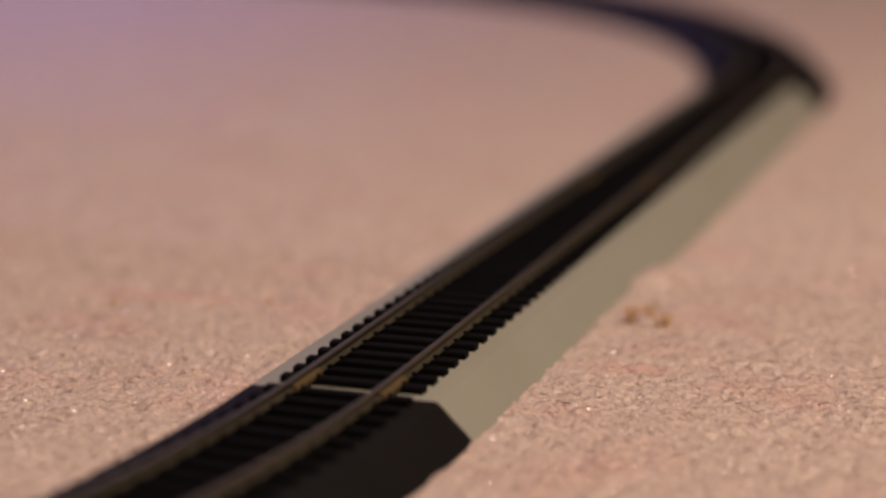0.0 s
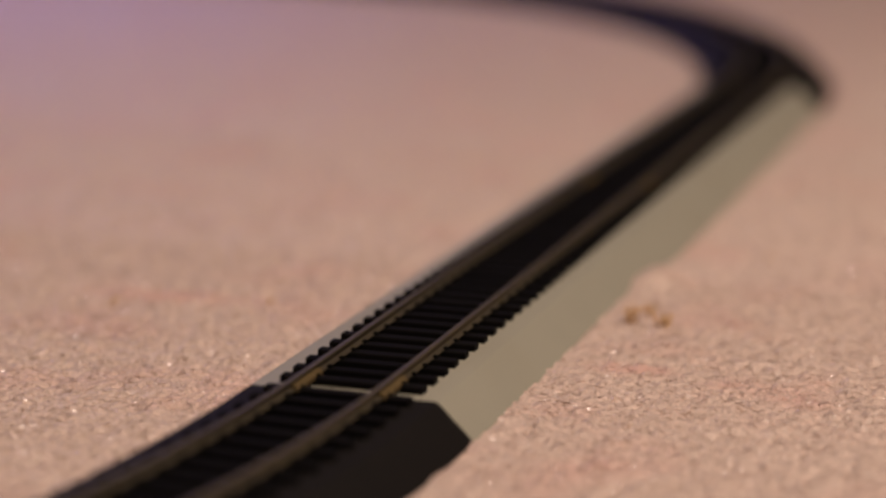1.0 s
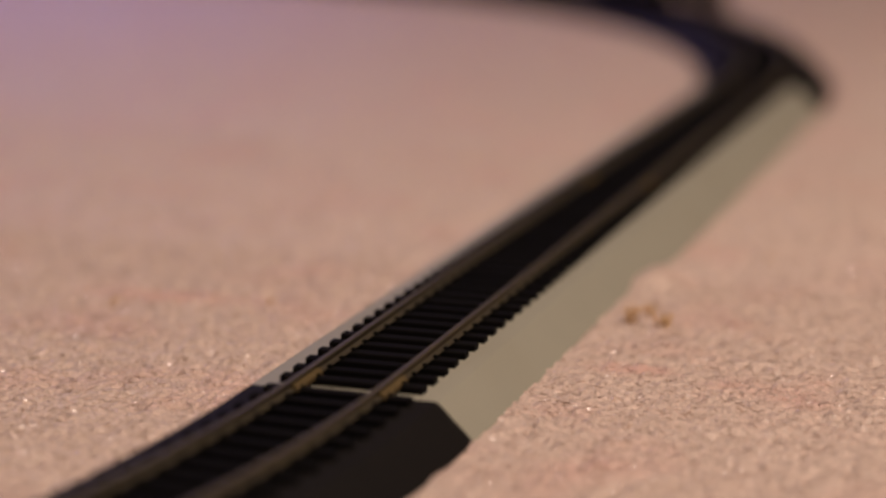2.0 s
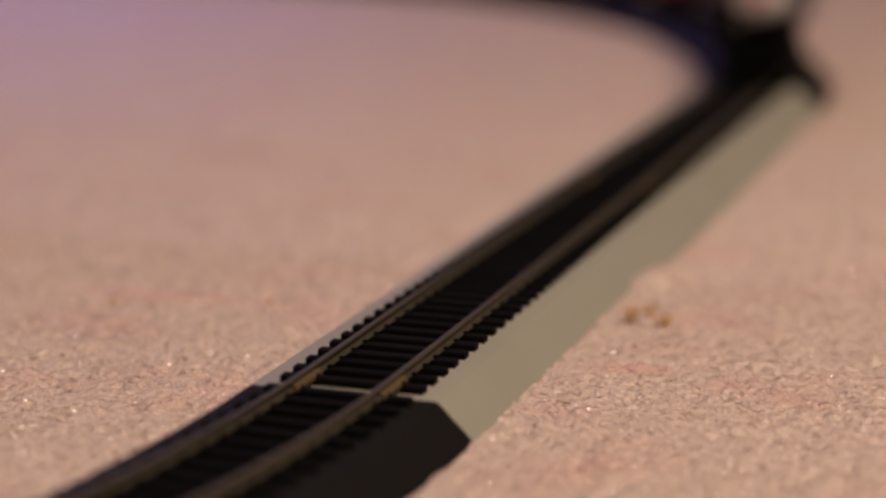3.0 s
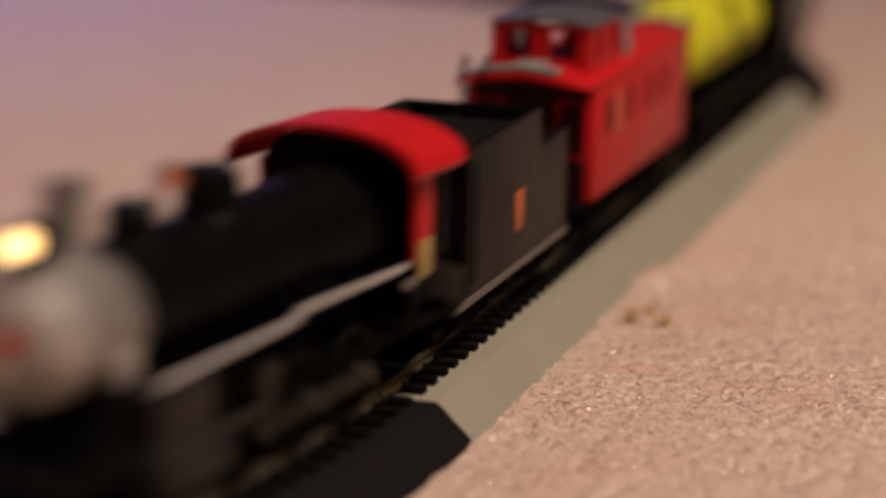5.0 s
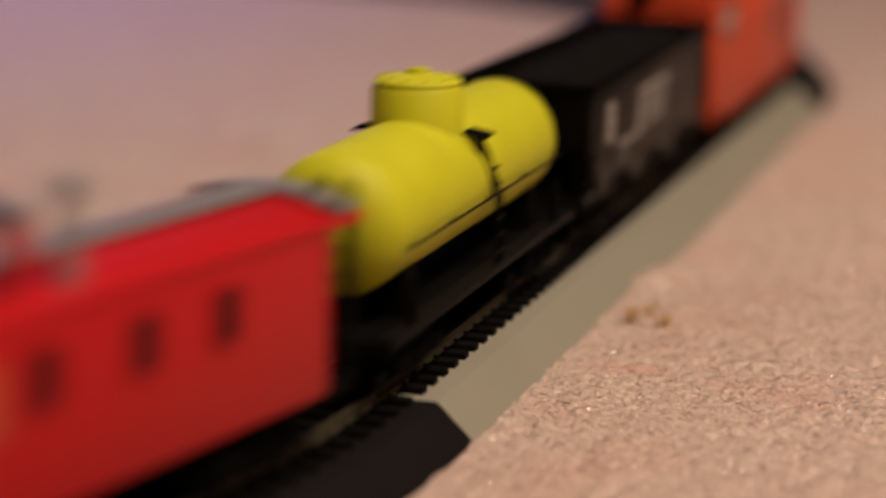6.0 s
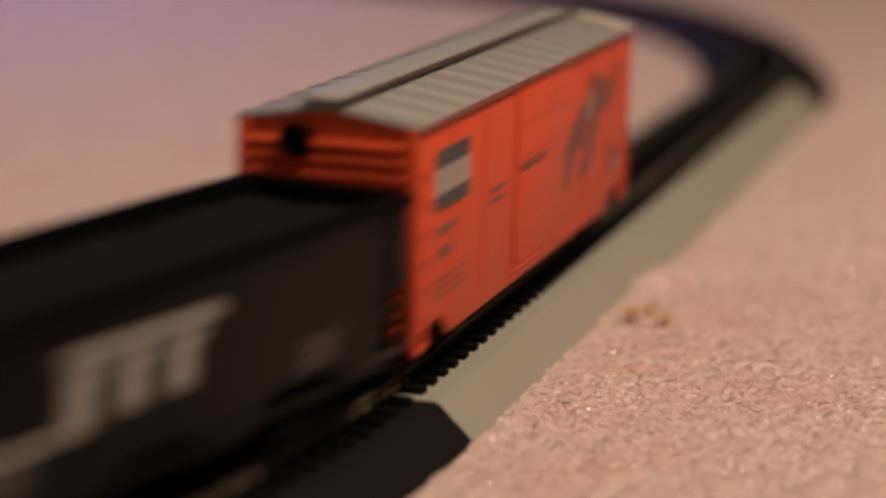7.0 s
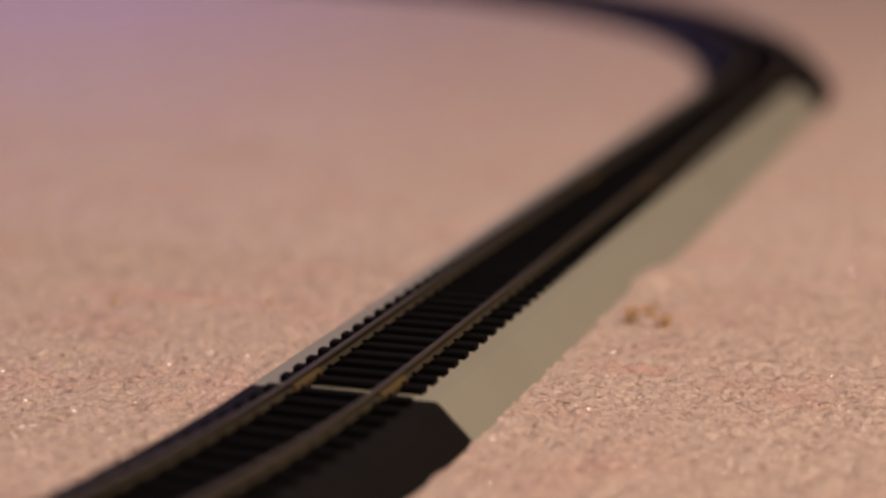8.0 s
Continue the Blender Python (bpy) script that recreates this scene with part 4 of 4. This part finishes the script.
def boxcar():
    ob = thing("boxcar", "orange-red model boxcar with pale grey roof and ribbed ends", "toy train", "vehicles of the model train")
    h, w, eave, ridge = 86.5, 17.4, 51.2, 54.5
    out = [(-h, 12.6), (-h + 16, 12.6), (-h + 22, 8.0), (h - 22, 8.0), (h - 16, 12.6), (h, 12.6), (h, eave), (-h, eave)]
    for s in (-1, 1):
        side = part("side_wall", prism(B(), out, s * (w - 1.2), s * w, "x", 0.15), ORANGE_PAINT, ob)
        for k in range(9):
            y = -h + 1 + k * (2 * h - 2) / 8
            if abs(y) > 24:
                part("panel_rib", block(B(), min(s * w, s * (w + 0.22)), max(s * w, s * (w + 0.22)), y - 0.5, y + 0.5, 13, eave - 0.8), ORANGE_PAINT, side)
        dr = part("sliding_door", block(B(), min(s * w, s * (w + 0.5)), max(s * w, s * (w + 0.5)), -20, 20, 11.5, eave - 2.2, 0.2), ORANGE_PAINT, side)
        for z in (19, 27, 35, 42):
            part("door_rib", block(B(), min(s * (w + 0.4), s * (w + 0.58)), max(s * (w + 0.4), s * (w + 0.54)), -18.5, 18.5, z - 0.6, z + 0.6, 0.03), ORANGE_PAINT, dr)
        part("door_latch", block(B(), min(s * (w + 0.65), s * (w + 1.05)), max(s * (w + 0.65), s * (w + 1.05)), -18, 2, 32.4, 33.4, 0.1), DARK_MARK, dr, "dark door latch bar")
        for z in (10.6, eave - 1.6):
            part("door_track", block(B(), min(s * w, s * (w + 0.45)), max(s * w, s * (w + 0.45)), -22, 46, z - 0.4, z + 0.4, 0.1), ORANGE_PAINT, side)
        x = s * (w + 0.02)
        sign = decal("sign_panel", quad(-76.0, -54.5, 33.6, 45.2), x, WHITE_MARK, side, "pale panel with black bars", 0.15)
        decal("black_bar", quad(-76.0, -54.5, 41.8, 45.2), x, BLACK_MARK, sign, "black bar", 0.25)
        decal("black_bar", quad(-76.0, -54.5, 33.6, 36.6), x, BLACK_MARK, sign, "black bar", 0.25)
        decal("printed_bar", quad(-74, -61, 28.6, 30.4), x, DARK_MARK, side, "dark printed bar", 0.12)
        decal("printed_bar", quad(-74, -64, 24.0, 26.2), x, DARK_MARK, side, "dark printed bar", 0.12)
        for k in range(3):
            decal("printed_line", quad(-75, -57, 16.4 + 1.6 * k, 17.0 + 1.6 * k), x, DARK_MARK, side, "fine dark printed line", 0.1)
        decal("printed_bar", quad(-38, -28.5, 30.5, 31.6), x, DARK_MARK, side, "dark printed bar", 0.12)
        decal("printed_bar", quad(-38, -28.5, 28.2, 29.3), x, DARK_MARK, side, "dark printed bar", 0.12)
        emblem = decal("printed_emblem", [(38, 27), (37, 35), (44, 41), (56, 43.4), (60, 38), (52, 31), (46, 26)], x, DARK_MARK, side, "dark printed emblem with four limbs", 0.16)
        for limb, depth in (([(42, 31), (33, 28), (24, 20.2), (18.0, 20.4), (18.6, 27), (27, 34.5), (38, 39)], 0.10), ([(46, 31), (54, 32), (47.5, 22.6), (37, 19.8), (35.2, 23.8), (41, 26.4)], 0.12),
                            ([(54, 43), (66, 41), (70.4, 45.4), (73.4, 43.4), (68.5, 34.6), (55, 34)], 0.10), ([(42, 40), (45, 44.2), (51, 45), (52, 42)], 0.12)):
            decal("printed_limb", limb, x, DARK_MARK, emblem, "", depth)
        decal("pale_spot", [(41, 34.6), (44.2, 34.2), (46, 40), (42.2, 40.6)], x, WHITE_MARK, side, "pale spot of the emblem", 0.2)
        decal("notice", quad(68.5, 74, 16.6, 24), x, BLACK_MARK, side, "small dark notice", 0.12)
        decal("notice", quad(69.3, 73.2, 17.4, 19.6), x, WHITE_MARK, side, "small pale notice", 0.2)
        for e in (-1, 1):
            bm = B()
            y = e * (h - 1.0)
            prism(bm, [(y - 0.9, 9.0), (y + 0.9, 9.0), (y + 0.9, 13), (y - 0.9, 13)], s * (w - 0.9), s * (w + 0.1), "x", 0.15)
            y = e * (h - 7.0)
            prism(bm, [(y - 0.6, 9.0), (y + 0.6, 9.0), (y + 0.6, 13), (y - 0.6, 13)], s * (w - 0.9), s * (w + 0.1), "x", 0.15)
            block(bm, min(s * (w - 0.9), s * (w + 0.1)), max(s * (w - 0.9), s * (w + 0.1)), min(e * (h - 7.6), e * (h - 0.1)), max(e * (h - 7.6), e * (h - 0.1)), 8.4, 9.2, 0.1)
            part("stirrup_step", bm, ORANGE_PAINT, side)
            for k in range(6):
                z = 16 + 5.4 * k
                part("ladder_rung", tube(B(), [(s * (w - 0.2), e * (h - 0.9), z), (s * (w + 0.8), e * (h - 0.9), z), (s * (w + 0.8), e * (h - 7.5), z), (s * (w - 0.2), e * (h - 7.5), z)], 0.22, 5), ORANGE_PAINT, side)
    for e in (-1, 1):
        y0, y1 = sorted((e * (h - 1.2), e * (h - 0.05)))
        end = part("end_wall", prism(B(), [(-w + 1.2, 10), (w - 1.2, 10), (w - 1.2, eave), (0, ridge - 0.6), (-w + 1.2, eave)], y0, y1), ORANGE_PAINT, ob, "corrugated orange end wall")
        for k in range(13):
            z = 13.0 + 2.85 * k
            bm = B()
            prism(bm, [(z - 1.05, 0.0), (z - 0.35, 1.0), (z + 0.35, 1.0), (z + 1.05, 0.0)], -w + 2.4, w - 2.4, "z")
            for v in bm.verts:
                v.co = Vector((v.co.z, e * (h - 0.1 + v.co.y), v.co.x))
            part("end_rib", bm, ORANGE_PAINT, end)
        part("corner_post", block(B(), w - 2.2, w, min(e * h, e * (h + 0.6)), max(e * h, e * (h + 0.6)), 10, eave, 0.2), ORANGE_PAINT, end)
        part("corner_post", block(B(), -w, -w + 2.2, min(e * h, e * (h + 0.6)), max(e * h, e * (h + 0.6)), 10, eave, 0.2), ORANGE_PAINT, end)
        coupler(ob, e * (h - 2), e)
    bm = turned(B(), [(2.4, 0), (3.2, 0), (3.2, 0.9), (2.4, 0.9), (2.4, 0)], 22, at(-5.5, -h - 2.4, 47.8, ALONG_Y))
    for k in range(3):
        a = radians(60 * k)
        tube(bm, [(-5.5 - 2.6 * math.cos(a), -h - 2.0, 47.8 - 2.6 * math.sin(a)), (-5.5 + 2.6 * math.cos(a), -h - 2.0, 47.8 + 2.6 * math.sin(a))], 0.4, 5)
    tube(bm, [(-5.5, -h + 0.4, 47.8), (-5.5, -h - 2.4, 47.8)], 0.8, 8)
    block(bm, -8.2, -2.8, -h - 1.2, -h + 0.2, 45.0, 50.2, 0.3)
    part("brake_wheel", bm, BLACK_PLASTIC, ob, "black brake wheel")
    # roof: sloping panels with raised seams
    rf = part("roof", prism(B(), [(w + 0.5, eave - 0.5), (w + 0.5, eave + 0.3), (0, ridge), (-w - 0.5, eave + 0.3), (-w - 0.5, eave - 0.5), (0, ridge - 1.0)], -h - 0.5, h + 0.5, bevel=0.12), GREY_ROOF, ob, "pale grey panelled roof")
    for k in range(15):
        y = -h + 3 + k * (2 * h - 6) / 14
        part("roof_seam", prism(B(), [(w + 0.4, eave + 0.25), (w + 0.4, eave + 0.7), (0, ridge + 0.42), (-w - 0.4, eave + 0.7), (-w - 0.4, eave + 0.25), (0, ridge - 0.05)], y - 0.9, y + 0.9), GREY_ROOF, rf)
    part("roof_end", prism(B(), [(w + 0.3, eave + 0.35), (w + 0.3, eave + 0.95), (4.2, ridge + 0.35), (4.2, ridge - 0.35)], h - 6.5, h + 0.9, bevel=0.12), PALE_TRIM, rf, "pale cream roof end plate")
    part("eave_strip", block(block(B(), w + 0.45, w + 0.75, -h, h, eave - 0.9, eave + 0.2), -w - 0.75, -w - 0.45, -h, h, eave - 0.9, eave + 0.2), DARK_MARK, rf, "dark line under the eaves")
    part("walkway", block(B(), -4.6, 3.0, -h - 1, h - 5, ridge + 0.4, ridge + 1.5, 0.15), GREY_ROOF, rf, "grey roof walkway")
    part("walkway_edge", block(B(), 3.05, 3.75, -h - 1, h - 5, ridge + 0.35, ridge + 1.4, 0.1), BROWN_WALK, rf, "dark brown walkway edge")
    part("underframe", block(B(), -10, 10, -h + 2, h - 2, 8.2, 12.4, 0.4), BLACK_DULL, ob)
    for y in (-62, 62):
        truck(ob, y)
    return ob


CARS = [  # vehicle, distance of its middle behind the smokebox door, half its truck spacing
    (locomotive(), 55.0, 20.0), (tender(), 174.5, 26.0), (caboose(), 296.0, 38.0),
    (tank_car(), 445.5, 44.0), (hopper_car(), 596.5, 50.0), (boxcar(), 764.5, 62.0)]

def lowered(ob, f):
    """Brings a vehicle's upper works to their true height over the rails; the running gear stays."""
    for o in ob.children:
        if not o.name.startswith(("truck", "driving_axle", "side_rod", "coupler")):
            if o.data:
                o.data.transform(Matrix.Diagonal((1, 1, f, 1)))
            lowered(o, f)


for car, behind, half in CARS:
    lowered(car, 0.983)

# ---------- carpet pile ----------
def ease(f):
    f = np.clip(f, 0, 1)
    return f * f * (3 - 2 * f)


def level(y):
    """The carpet lies a little lower under the far part of the straight."""
    return -1.75 * ease((y - 135) / 55)


def carpet_pile(name, x0, x1, y0, y1, step, width, seed, ground):
    """Bent tapering strand ends lying on the carpet, on a jittered grid; none under the track."""
    rng = np.random.default_rng(seed)
    gx, gy = np.meshgrid(np.arange(x0, x1, step), np.arange(y0, y1, step))
    x, y = gx.ravel(), gy.ravel()
    x = x + rng.uniform(-0.55, 0.55, x.size) * step
    y = y + rng.uniform(-0.55, 0.55, y.size) * step
    off = np.where(y > L, np.hypot(x + R, y - L) - R, np.where(y < 0, np.hypot(x + R, y) - R, x))
    keep = (np.abs(off) > FOOT + 0.15 - 0.97 * level(y)) & (x > -130 - 0.55 * y) & (x < 190 - 0.11 * y)
    x, y = x[keep], y[keep]
    k = x.size

    def field(x, y, size, key):
        """Smooth random field of that grain, from -1 to 1."""
        lattice = np.random.default_rng(key).uniform(-1, 1, (512, 512))
        u, v = x / size + 1000, y / size + 1000
        i, j = np.floor(u).astype(int), np.floor(v).astype(int)
        f, g = u - i, v - j
        f, g = f * f * (3 - 2 * f), g * g * (3 - 2 * g)
        pick = lambda a, b: lattice[a % 512, b % 512]
        return (pick(i, j) * (1 - f) + pick(i + 1, j) * f) * (1 - g) + (pick(i, j + 1) * (1 - f) + pick(i + 1, j + 1) * f) * g

    def lump(x, y):
        """The soft unevenness of the pile: clumps a few millimetres wide."""
        mid = field(x, y, 3.4, 22)
        h = 0.2 * field(x, y, 11.0, 21) + 0.5 * mid + 0.6 * (np.abs(field(x, y, 2.3, 23)) - 0.33) + 0.22 * field(x, y, 1.7, 25) + 0.16 * field(x, y, 0.9, 24)
        off = np.where(y > L, np.hypot(x + R, y - L) - R, np.where(y < 0, np.hypot(x + R, y) - R, x))
        near = 1 - ease((np.abs(off) - FOOT - 0.5) / 3.5)      # pressed flat against the roadbed
        h = h * (1 - 0.6 * near) + 0.12 * near
        hump = 2.6 * np.exp(-((x - 29.5) / 5.5) ** 2) * ease((y - 133) / 10) * (1 - ease((y - 150) / 22))
        return h - 0.2 + level(y) + hump

    # each strand end is a short ribbon that lies over on the pile, a little arched and rolled
    way = 1.6 * np.sin(x * 0.05 + 2.1 * np.sin(y * 0.04)) + 1.9 * np.sin(y * 0.07 + x * 0.11) + rng.normal(0, 1.3, k)
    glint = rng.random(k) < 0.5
    way = np.where(glint, 0.6 + rng.normal(0, 0.75, k), way)      # the fine filaments are tilted between lamp and camera, so that they glint
    reach = width * rng.uniform(1.2, 3.0, k) * np.where(glint, 0.55, 1.0)
    dx, dy = np.cos(way) * reach, np.sin(way) * reach
    r = width * rng.uniform(0.6, 1.3, k) * np.where(glint, 0.14, 0.8)
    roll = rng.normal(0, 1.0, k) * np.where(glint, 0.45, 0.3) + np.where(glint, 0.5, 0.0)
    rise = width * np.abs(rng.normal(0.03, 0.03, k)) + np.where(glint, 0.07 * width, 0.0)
    V = np.empty((k, 6, 3))
    for j, f in enumerate((-1.0, 0.1, 1.0)):
        px, py = x + dx * f, y + dy * f
        pz = lump(px, py) + rise * (1.1 - 1.3 * f * f) + 0.15 * width * rng.normal(0, 1, k) * (f > 0.5)
        taper = r * (1.0 if j < 2 else 0.55)
        for side in (0, 1):
            w = (2 * side - 1) * taper
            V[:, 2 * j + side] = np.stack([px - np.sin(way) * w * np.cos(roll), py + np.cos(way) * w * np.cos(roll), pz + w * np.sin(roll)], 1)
    q = np.array([[0, 2, 1], [1, 2, 3], [2, 4, 3], [3, 4, 5]])
    F = (q[None] + 6 * np.arange(k)[:, None, None]).reshape(-1, 3)
    shiny = np.repeat(glint, 4)
    # the matted ground between the strands
    gx, gy = np.meshgrid(np.arange(x0, x1 + ground, ground), np.arange(y0, y1 + ground, ground))
    rows, cols = gx.shape
    gz = lump(gx, gy)
    off = np.where(gy > L, np.hypot(gx + R, gy - L) - R, np.where(gy < 0, np.hypot(gx + R, gy) - R, gx))
    gz = np.where(np.abs(off) < FOOT - 0.6, -2.52, gz)
    G = np.stack([gx.ravel(), gy.ravel(), gz.ravel()], 1)
    i = (np.arange(rows - 1)[:, None] * cols + np.arange(cols - 1)[None]).ravel() + 6 * k
    ok = ((gx < 190 - 0.11 * gy) & (gx > -130 - 0.55 * gy))[:-1, :-1].ravel()
    i = i[ok]
    F = np.concatenate([F, np.stack([i, i + 1, i + cols + 1], 1), np.stack([i, i + cols + 1, i + cols], 1)])
    V = np.concatenate([V.reshape(-1, 3), G])
    mats = np.zeros(len(F), dtype=np.int32)
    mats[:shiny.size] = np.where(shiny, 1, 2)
    smooth = np.ones(len(F), dtype=bool)
    smooth[:shiny.size] = ~shiny
    me = bpy.data.meshes.new(name)
    me.vertices.add(len(V)), me.loops.add(F.size), me.polygons.add(len(F))
    me.vertices.foreach_set("co", (V * MM).ravel())
    me.loops.foreach_set("vertex_index", F.ravel().astype(np.int32))
    me.polygons.foreach_set("loop_start", np.arange(0, F.size, 3, dtype=np.int32))
    me.materials.append(PILE), me.materials.append(FILAMENT), me.materials.append(TUFT)
    me.polygons.foreach_set("material_index", mats)
    me.polygons.foreach_set("use_smooth", smooth)
    me.update()
    me.validate()
    return tagged(new(name, me), "dense beige pink cut pile of the carpet", "carpet pile", kind="stuff")


carpet_pile("carpet_pile", -200, 190, -130, 150, 0.72, 0.34, 3, 0.45)
carpet_pile("carpet_pile", -320, 190, 150, 330, 1.4, 0.45, 4, 0.85)
carpet_pile("carpet_pile", -640, 190, 330, 980, 2.8, 0.7, 5, 1.7)


def fluff(x, y, count, reach, seed):
    """A tangle of brown fibre ends pulled out of the pile."""
    rng = random.Random(seed)
    bm = B()
    for k in range(count):
        a = rng.uniform(0, 6.28)
        px, py = rng.gauss(0, 0.9), rng.gauss(0, 0.9)
        hgt, out = rng.uniform(0.5, 1.0) * reach, rng.uniform(0.2, 0.6) * reach
        pts = [(px + math.cos(a + f * 0.9) * out * f, py + math.sin(a + f * 0.9) * out * f, -2.0 + (hgt + 2.0) * math.sin(f * 1.9)) for f in (0, 0.2, 0.4, 0.6, 0.8, 1.0)]
        tube(bm, pts, rng.uniform(0.12, 0.24), 5)
    me = to_mesh("carpet_fluff", bm, FLUFF)
    ob = tagged(new("carpet_fluff", me), "tangled brown tuft pulled out of the carpet", "carpet fluff", "loose tufts on the carpet", "stuff")
    ob.location = (x * MM, y * MM, float(level(y)) * MM)


fluff(33.3, 102, 14, 4.6, 1)
fluff(41.0, 99.5, 14, 3.8, 2)
fluff(36.0, 109, 8, 3.2, 5)
fluff(52.0, 186, 4, 2.0, 3)
fluff(-87, 79, 5, 1.8, 4)
fluff(-51, 91, 4, 1.6, 6)

# ---------- an unseen hanging lamp, added for the warm light from upper right ---
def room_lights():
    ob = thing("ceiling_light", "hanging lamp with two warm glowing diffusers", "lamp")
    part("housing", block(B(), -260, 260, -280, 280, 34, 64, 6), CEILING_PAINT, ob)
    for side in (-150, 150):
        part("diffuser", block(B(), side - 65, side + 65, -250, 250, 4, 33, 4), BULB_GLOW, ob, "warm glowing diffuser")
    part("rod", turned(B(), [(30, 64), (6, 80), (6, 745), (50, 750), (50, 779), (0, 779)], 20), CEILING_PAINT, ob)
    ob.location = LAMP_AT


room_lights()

# ---------- the train's run ----------
SPEED = 288.0
LEAN = 0.84          # the cars lean a little to the outer side


def run(t):
    """Where the smokebox door is along the track at t seconds."""
    return 34.2 + SPEED * (4.5 - t) - 4.0 * max(0.0, 4.5 - t) - 4.0 * max(0.0, 4.5 - t) ** 2 - 9.5 * max(0.0, t - 6.6) ** 1.1


def motions():
    for car, behind, half in CARS:
        ride = []
        swivel = {-1: [], 1: []}
        for k in range(81):
            t = k / 10
            s = run(t) + behind
            (p, a), (q, b) = spot(s - half), spot(s + half)
            d = q - p
            mid = (p + q) / 2
            turn = math.atan2(-d.x, d.y)
            ride.append((t, pose(mid.x * MM, mid.y * MM, RAIL_TOP * MM, 0, LEAN, math.degrees(turn))))
            for way, angle in ((-1, a), (1, b)):
                swivel[way].append((t, pose(0, way * half * MM, 0, 0, 0, math.degrees((angle - turn + math.pi) % (2 * math.pi) - math.pi))))
        walk(car, ride)
        for o in car.children:
            if o.name.startswith("truck"):
                walk(o, swivel[1 if o.location.y > 0 else -1])
            elif o.name.startswith("driving_axle"):
                y = o.location.y
                walk(o, [(k / FPS, pose(0, y, 0.0085, math.degrees(SPEED * k / FPS / 8.5) % 360, 0, 0)) for k in range(241)])
            elif o.name.startswith("side_rod"):
                y = 0.010
                lag = 0 if o.data.vertices[0].co.x > 0 else math.pi / 2
                rows = []
                for k in range(241):
                    a = SPEED * k / FPS / 8.5 + lag
                    rows.append((k / FPS, pose(0, y + 0.0046 * math.cos(a), 0.0085 + 0.0046 * math.sin(a))))
                walk(o, rows)


motions()
